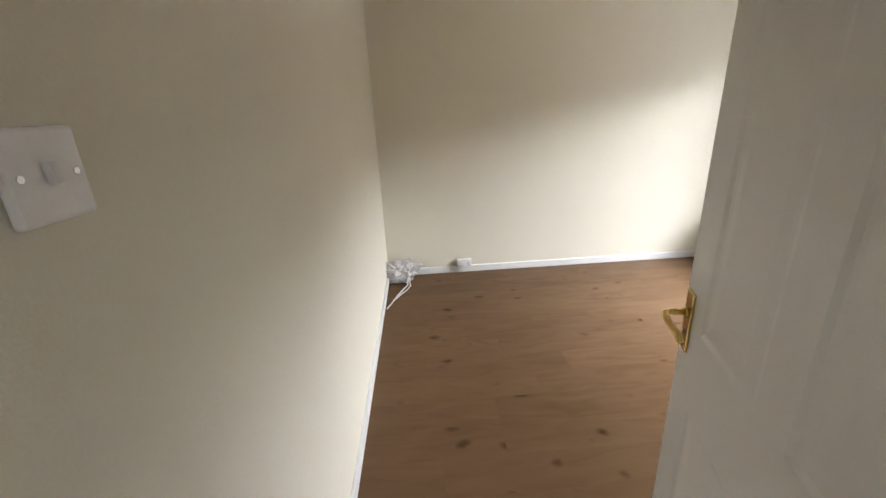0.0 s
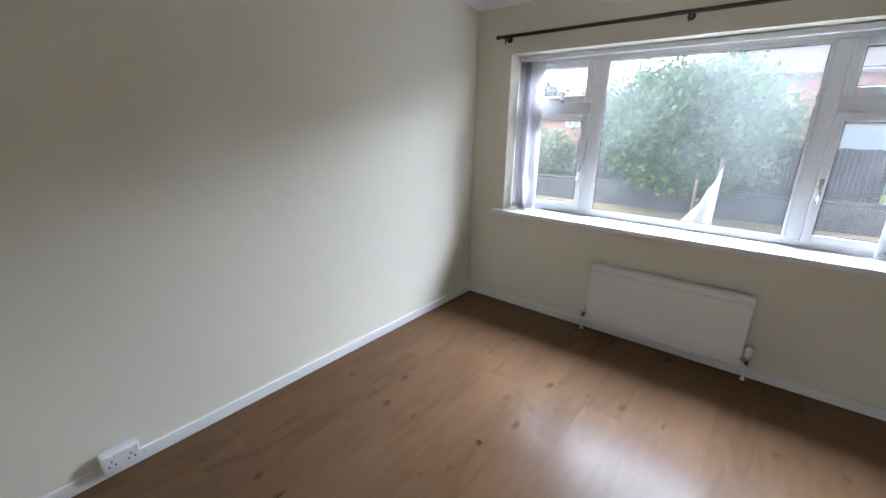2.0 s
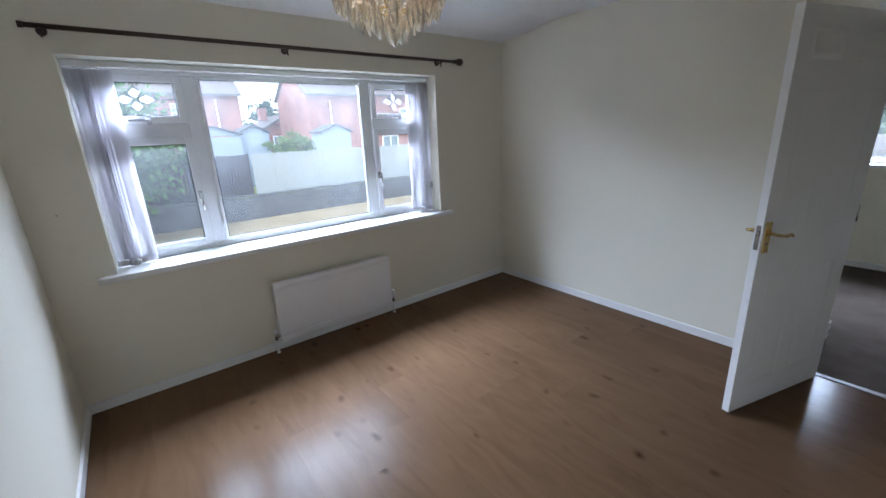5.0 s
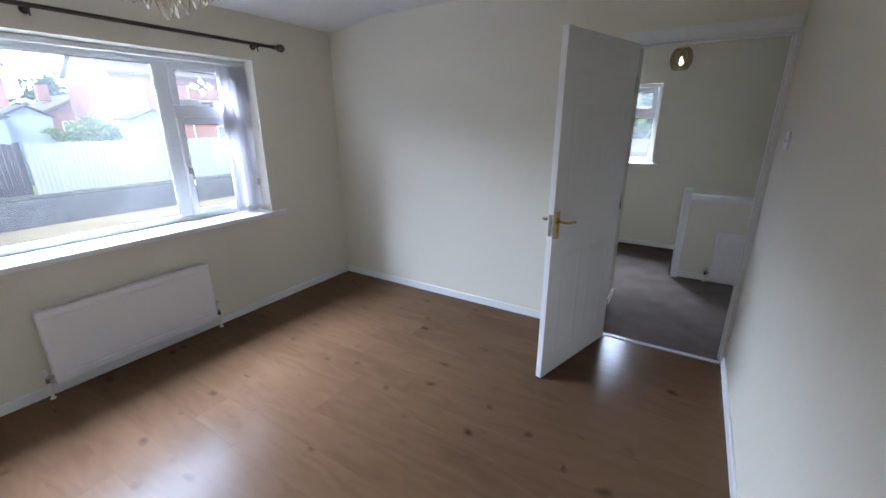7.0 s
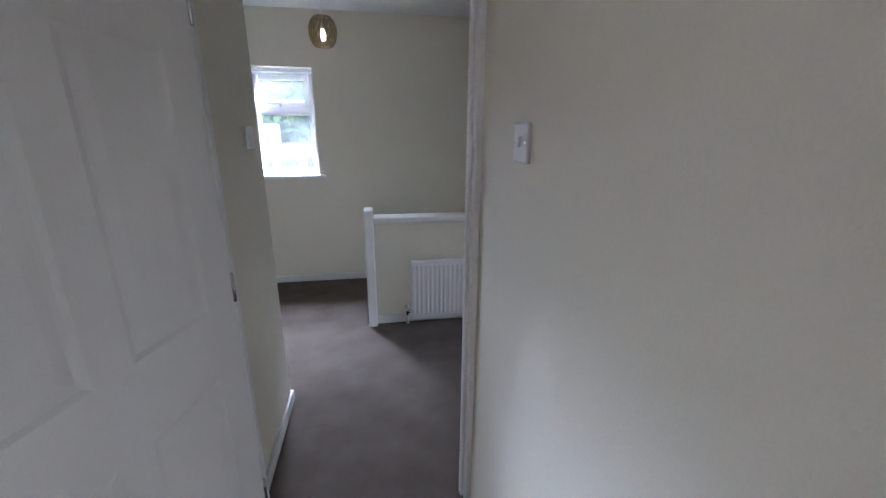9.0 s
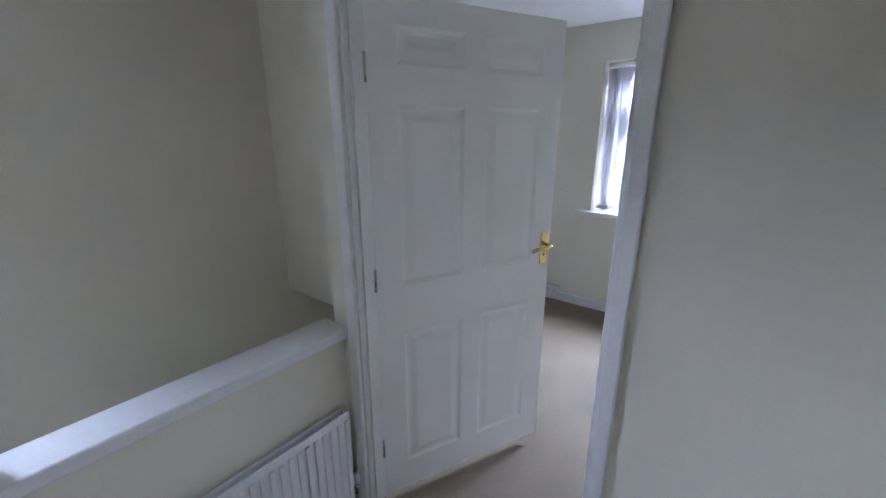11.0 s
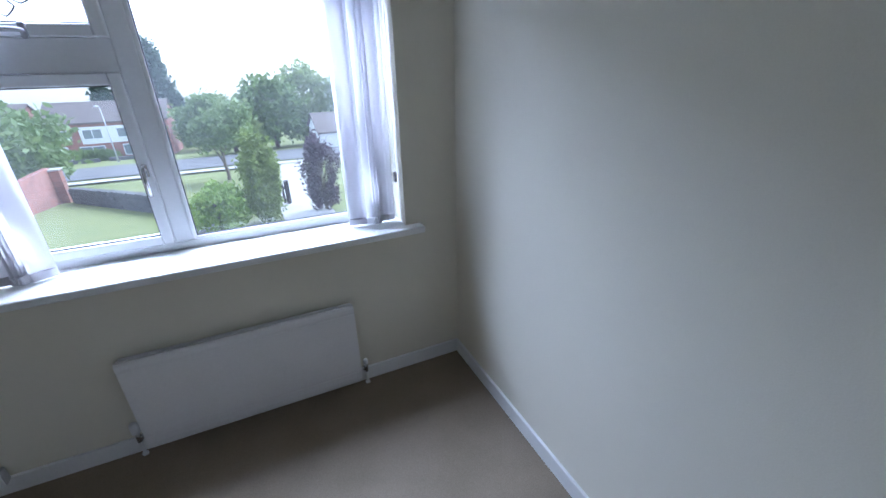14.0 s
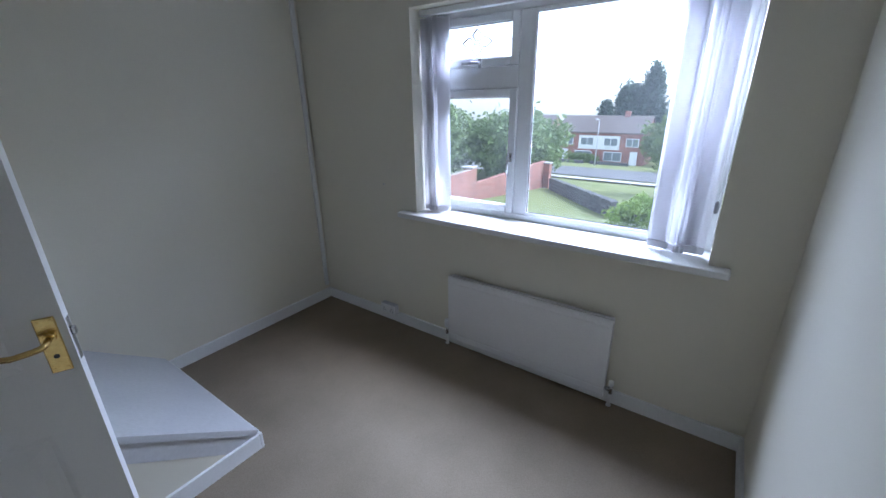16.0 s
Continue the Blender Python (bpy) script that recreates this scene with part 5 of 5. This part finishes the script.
# walls of the front garden
def stone_wall(name, a, b, h, n, rows, material, label, thick=0.3, top=0.0):
    """A wall of separate uneven stones laid in courses."""
    w = thing(name, pose(0, 0, 0), label, "garden wall")
    r = random.Random(9)
    ax, ay = a
    bx, by = b
    ln = math.hypot(bx - ax, by - ay)
    ang = math.degrees(math.atan2(by - ay, bx - ax))
    part("core", B(((0, -thick * 0.4, -0.4), (ln, thick * 0.4, h - 0.05))), material, w).matrix_basis = pose(ax, ay, ground_z(ax, ay)) @ pose(0, 0, 0, 0, -math.degrees(math.atan2(ground_z(bx, by) - ground_z(ax, ay), ln)), 0) if ang == 0 else pose(ax, ay, ground_z(ax, ay), 0, 0, ang) @ pose(0, 0, 0, 0, -math.degrees(math.atan2(ground_z(bx, by) - ground_z(ax, ay), ln)))
    bm = bmesh.new()
    box(bm, (-0.5, -0.5, -0.5), (0.5, 0.5, 0.5), 0.09, 1)
    me = bpy.data.meshes.new("stone")
    bm.to_mesh(me)
    bm.free()
    me.materials.append(material)
    for c in range(rows):
        for k in range(n):
            f = (k + 0.5 + 0.5 * (c % 2)) / n
            if f > 1:
                continue
            x, y = ax + (bx - ax) * f, ay + (by - ay) * f
            s = new("stone", me)
            s.parent = w
            hh = h / rows
            s.matrix_basis = pose(x, y, ground_z(x, y) + hh * (c + 0.5), r.uniform(-3, 3), r.uniform(-3, 3), ang + r.uniform(-4, 4)) @ Matrix.Diagonal((ln / n * r.uniform(0.9, 1.0), thick * r.uniform(0.9, 1.15), hh * r.uniform(0.88, 1.05), 1))
    return w


stone_wall("stone_garden_wall", (-26.0, -9.2), (-18.2, -3.7), 0.75, 22, 4, GREYSTONE, "low dark grey stone garden wall on the lawn")
bw = thing("brick_garden_wall", pose(0, 0, 0), "red brick garden wall with piers beside the lawn", "garden wall")
for (ax, ay), (bx, by) in (((-26.5, -10.0), (-17.0, -9.6)), ((-17.0, -9.6), (-9.0, -9.4))):
    bm = bmesh.new()
    zz = ground_z((ax + bx) / 2, ay)
    box(bm, (min(ax, bx), ay - 0.12, zz - 1.2), (max(ax, bx), ay + 0.12, zz + 1.25), 0.01)
    part("wall", bm, BRICK, bw)
for x in (-26.5, -21.7, -17.0, -13.0):
    bm = bmesh.new()
    zz = ground_z(x, -9.7)
    box(bm, (x - 0.22, -9.95, zz - 1), (x + 0.22, -9.5, zz + 1.6), 0.015)
    pr = part("pier", bm, BRICK, bw)
    bm = bmesh.new()
    box(bm, (x - 0.27, -10.0, zz + 1.6), (x + 0.27, -9.45, zz + 1.68), 0.02)
    part("coping", bm, PAVING, pr, "pale concrete coping")


def lamp_post(x, y, h, label):
    lp = thing("street_lamp", pose(x, y, ground_z(x, y)), label, "street lamp")
    bm = bmesh.new()
    rod(bm, (0, 0, -0.3), (0, 0, h), 0.09, 0.05)
    tube(bm, [(0, 0, h - 0.02), (0.1, 0, h + 0.18), (0.5, 0, h + 0.28), (1.0, 0, h + 0.28)], 0.04, 8)
    part("pole", bm, GREYP, lp)
    bm = bmesh.new()
    box(bm, (0.9, -0.13, h + 0.20), (1.6, 0.13, h + 0.34), 0.04, 2)
    part("lantern", bm, GREYP, lp)


lamp_post(-62, -16.2, 6.2, "grey street lamp in front of the brick houses")
up = thing("utility_pole", pose(-84, -12.3, -8.7), "tall thin wooden utility pole behind the houses", "utility pole")
bm = bmesh.new()
rod(bm, (0, 0, 0), (0, 0, 10.4), 0.13, 0.09)
part("pole", bm, BARK, up)
bm = bmesh.new()
box(bm, (-0.06, -0.9, 9.7), (0.06, 0.9, 9.85), 0.01)
part("crossarm", bm, BARK, up)
hedge = thing("hedge", pose(-69.5, -20.5, -8.7), "clipped green hedge before the brick house", "hedge")
crown("foliage", hedge, (0, 0, 0.9), (0.9, 2.6, 0.85), 5000, 0.14, LEAF, 91)
fw = thing("front_wall", pose(-66.5, -18, -8.4), "low dark front garden wall along the street", "garden wall")
for y0, y1 in ((-8, -1.2), (-0.2, 5.5)):
    part("wall", B(((-0.15, y0, -0.8), (0.15, y1, 0.75)), bevel=0.03), GREYSTONE, fw)
gate = thing("garden_gate_post", pose(-17.2, 0.0, ground_z(-17.2, 0)), "dark post and gate at the path", "gate")
bm = bmesh.new()
box(bm, (-0.08, -0.08, -0.2), (0.08, 0.08, 0.95), 0.015)
part("post", bm, DARKWOOD, gate)
bm = bmesh.new()
for k in range(5):
    box(bm, (-0.02, -0.75 + k * 0.14, 0.1), (0.02, -0.67 + k * 0.14, 0.8), 0.004)
box(bm, (-0.03, -0.78, 0.2), (0.03, -0.08, 0.27), 0.004)
box(bm, (-0.03, -0.78, 0.65), (0.03, -0.08, 0.72), 0.004)
part("gate_leaf", bm, DARKWOOD, gate)

# east: back garden, terrace wall, fences, sheds, houses
ret = thing("terrace_wall", pose(0, 0, 0), "grey block terrace wall across the back garden", "garden wall")
part("core", B(((21.0, -40, -3.0), (21.25, 40, -1.2))), GREYSTONE, ret)
bm = bmesh.new()
box(bm, (-0.5, -0.5, -0.5), (0.5, 0.5, 0.5), 0.03, 1)
block_me = bpy.data.meshes.new("block")
bm.to_mesh(block_me)
bm.free()
block_me.materials.append(GREYSTONE)
rb = random.Random(3)
for c in range(5):
    for k in range(56):
        y = -18 + k * 0.62 + 0.31 * (c % 2)
        s = new("block", block_me)
        s.parent = ret
        s.matrix_basis = pose(20.98 + rb.uniform(-0.015, 0.015), y, -2.2 + c * 0.235, 0, 0, rb.uniform(-1, 1)) @ Matrix.Diagonal((0.22, 0.616, 0.233, 1))
for k in range(36):
    s = new("coping", block_me)
    s.parent = ret
    s.matrix_basis = pose(21.05, -18 + k * 0.98, -1.06 + rb.uniform(-0.02, 0.02), 0, 0, rb.uniform(-2, 2)) @ Matrix.Diagonal((0.4, 0.95, 0.08, 1))


def fence(name, x, y0, y1, z0, h, board, material, label):
    fe = thing(name, pose(x, y0, z0), label, "fence")
    n = int((y1 - y0) / board)
    r = random.Random(6)
    bm = bmesh.new()
    box(bm, (-0.012, 0.006, 0), (0.012, board - 0.006, h), 0.004)
    me = bpy.data.meshes.new("board")
    bm.to_mesh(me)
    bm.free()
    me.materials.append(material)
    for k in range(n):
        s = new("board", me)
        s.parent = fe
        s.matrix_basis = pose(r.uniform(-0.006, 0.006), k * board, r.uniform(-0.03, 0.02), 0, r.uniform(-0.4, 0.4), 0)
    for z in (0.25, h - 0.3):
        part("rail", B(((0.014, 0, z), (0.06, n * board, z + 0.08))), material, fe)
    for k in range(0, n + 1, max(1, int(1.9 / board))):
        part("post", B(((0.02, k * board - 0.05, -0.3), (0.12, k * board + 0.05, h + 0.04))), material, fe)
    return fe


fence("dark_fence", 21.7, -1.9, 9.5, -1.12, 1.95, 0.15, DARKWOOD, "dark stained close-boarded garden fence")
fence("pale_fence", 21.7, -16.0, -1.95, -1.12, 1.95, 0.15, PALEWOOD, "weathered pale board fence on the terrace")
fence("side_fence", 24.0, 9.6, 24.0, -1.12, 1.7, 0.15, PALEWOOD, "weathered grey fence behind the garden")


def shed(x, y, w, d, h, label):
    sh = thing("garden_shed", pose(x, y, -1.1), label, "shed", "garden sheds")
    bm = bmesh.new()
    for k in range(int(h / 0.14)):
        box(bm, (-d / 2 - 0.008 * (k % 2), -w / 2, k * 0.14), (d / 2, w / 2, k * 0.14 + 0.138), 0.004)
    part("boarding", bm, SHEDP, sh)
    bm = bmesh.new()
    prism(bm, [(-w / 2 - 0.12, h - 0.03), (0, h + 0.42), (w / 2 + 0.12, h - 0.03), (w / 2 + 0.12, h + 0.03), (0, h + 0.48), (-w / 2 - 0.12, h + 0.03)], 0, -d / 2 - 0.15, d / 2 + 0.15)
    part("roof", bm, FELT, sh)
    bm = bmesh.new()
    prism(bm, [(-w / 2, h - 0.04), (0, h + 0.40), (w / 2, h - 0.04)], 0, -d / 2 + 0.02, d / 2 - 0.02)
    part("gable", bm, SHEDP, sh)
    return sh


shed(26.0, -1.2, 2.6, 2.0, 2.9, "grey boarded garden shed with felt roof")
shed(26.5, -3.35, 1.6, 1.8, 2.95, "small pale grey garden shed")
shed(26.0, -8.1, 1.9, 1.8, 2.85, "pale boarded shed behind the fence")
tree("garden_tree", 20.4, 4.5, 2.2, 0.22, 2.9, (3.0, 3.6, 2.6), 26000, 0.13, LEAF_TEAL, "large bushy green tree in the back garden", "tree", 61, z=-1.3)
tree("garden_shrub", 24.5, -4.9, 0.9, 0.07, 2.3, (0.9, 1.3, 0.7), 2500, 0.10, LEAF, "green shrub over the pale fence", "shrub", 62)
tree("garden_shrub", 23.0, 12.0, 0.9, 0.07, 1.4, (1.2, 2.2, 1.2), 3000, 0.12, LEAF_LIGHT, "overgrown shrub by the garden wall", "shrub", 63)
tree("far_tree", 75, -19, 3, 0.3, 4.0, (5, 6, 4), 4000, 0.42, LEAF_DARK, "dark tree between the brick houses", "tree", 64, z=-1)
tree("far_tree", 70, 40, 5, 0.3, 6.0, (6, 9, 5), 5000, 0.45, LEAF_DARK, "dark trees on the rise", "tree", 65, z=-1)
house("terraced_house", 38, -5.7, 46, 5.4, -1.0, 6.0, 8.6, True, BRICK, "red brick house with white windows beyond the fence",
      {"side": -1, "x": 0, "items": [("window", -1.0, 4.6, 0.6, 1.5), ("pipe", -3.8, 0, 0, 5.6), ("window", 2.0, 4.3, 1.6, 1.3), ("pipe", 3.0, 0, 0, 5.6)]})
house("terraced_house", 47, -16, 55, -9.0, -1.0, 3.0, 4.9, False, BRICK, "red brick house set further back", {"side": -1, "x": 0, "items": [("window", 1.5, 2.2, 0.9, 1.1), ("window", -1.0, 2.2, 1.2, 1.1)]})
house("terraced_house", 36, -24.5, 44, -10.6, -1.0, 6.0, 8.6, True, BRICK, "red brick house with white downpipe and porch",
      {"side": -1, "x": 0, "items": [("window", -3.2, 4.2, 1.8, 1.3), ("pipe", 4.9, 0, 0, 5.4), ("window", -1.0, 1.6, 1.8, 1.4), ("panel", -3.0, 2.8, 5.0, 0.9), ("pipe", 1.8, 0, 0, 5.4)]})
house("terraced_house", 60, 14, 70, 30, -1.0, 4.2, 7.0, False, BRICK, "distant brick houses on the rise", {"side": -1, "x": 0, "items": [("window", -3, 3, 2, 1.2), ("window", 3, 3, 2, 1.2)]})
# tarpaulin on stakes
tarp = thing("tarpaulin", pose(16.6, 2.9, ground_z(16.6, 2.9)) @ Matrix.Diagonal((1.6, 1.6, 2.0, 1)), "white sheet draped over garden stakes", "sheet")
for dx, dy, h in ((0, -0.15, 1.45), (0.25, 0.25, 1.05)):
    bm = bmesh.new()
    rod(bm, (dx, dy, -0.2), (dx, dy, h), 0.03)
    part("stake", bm, BARK, tarp)
bm = bmesh.new()
grid_v = []
for i in range(13):
    for j in range(13):
        u, v = i / 12, j / 12
        hgt = 1.3 * (1 - v) ** 1.4 * (1 - 0.55 * u)
        grid_v.append(bm.verts.new((-0.05 + 0.12 * math.sin(u * 9) * v - 0.25 * v, -0.2 + u * (0.35 + 0.75 * v), max(0.09, hgt + 0.03 * math.sin(u * 14 + v * 5)))))
for i in range(12):
    for j in range(12):
        bm.faces.new((grid_v[i * 13 + j], grid_v[(i + 1) * 13 + j], grid_v[(i + 1) * 13 + j + 1], grid_v[i * 13 + j + 1])).smooth = True
part("sheet", bm, PAVING, tarp)

# south: seen through the landing window
house("white_outbuilding", 1.6, -19, 6.6, -14, -2.6, 3.0, 3.25, False, PAVING, "low white building with a pale roof behind the house", {"side": -1, "x": 0, "items": []})
out = bpy.data.objects["white_outbuilding"]
back = out.matrix_world.inverted()
for x in (1.85, 2.75, 3.65, 4.55):
    w = part("window", B(((x, -14.02, -0.75), (x + 0.75, -13.965, -0.69)), ((x, -14.02, 0.34), (x + 0.75, -13.965, 0.40)), ((x, -14.02, -0.69), (x + 0.06, -13.965, 0.34)), ((x + 0.69, -14.02, -0.69), (x + 0.75, -13.965, 0.34)), bevel=0.008), UPVC, out, "white window frame")
    w.matrix_parent_inverse = back
    part("pane", B(((x + 0.05, -14.01, -0.70), (x + 0.70, -13.985, 0.35))), SKYGLASS, w)
for k, (x, y, r, h) in enumerate(((2.5, -26, 4.5, 11.5), (7.0, -25, 4.5, 10.5), (-2.0, -28, 4, 10), (4.8, -30, 5, 13))):
    tree("garden_tree", x, y, 3, 0.25, h * 0.6, (r, r, h * 0.5), 13000, 0.30, LEAF_TEAL, "green tree beyond the white outbuilding", "tree", 70 + k)


# ---- laminate boards ----
rp = random.Random(21)
board_w, board_l = 0.192, 1.285
bm = bmesh.new()
box(bm, (0, 0, -0.011), (1, board_w - 0.0001, 0.0))
board_me = bpy.data.meshes.new("plank")
bm.to_mesh(board_me)
bm.free()
board_me.materials.append(OAK)
y = -0.148
while y < 3.38:
    w = min(board_w, 3.384 - y) / board_w
    x = -0.064 - rp.uniform(0.1, 1.1)
    while x < 3.33:
        a, b = max(x, -0.064), min(x + board_l, 3.334)
        if b - a > 0.03:
            pl = new("plank", board_me)
            pl.parent = floor1
            pl.matrix_basis = Matrix.Translation((a, y, 0)) @ Matrix.Diagonal((b - a - 0.0001, w, 1, 1))
        x += board_l
    y += board_w
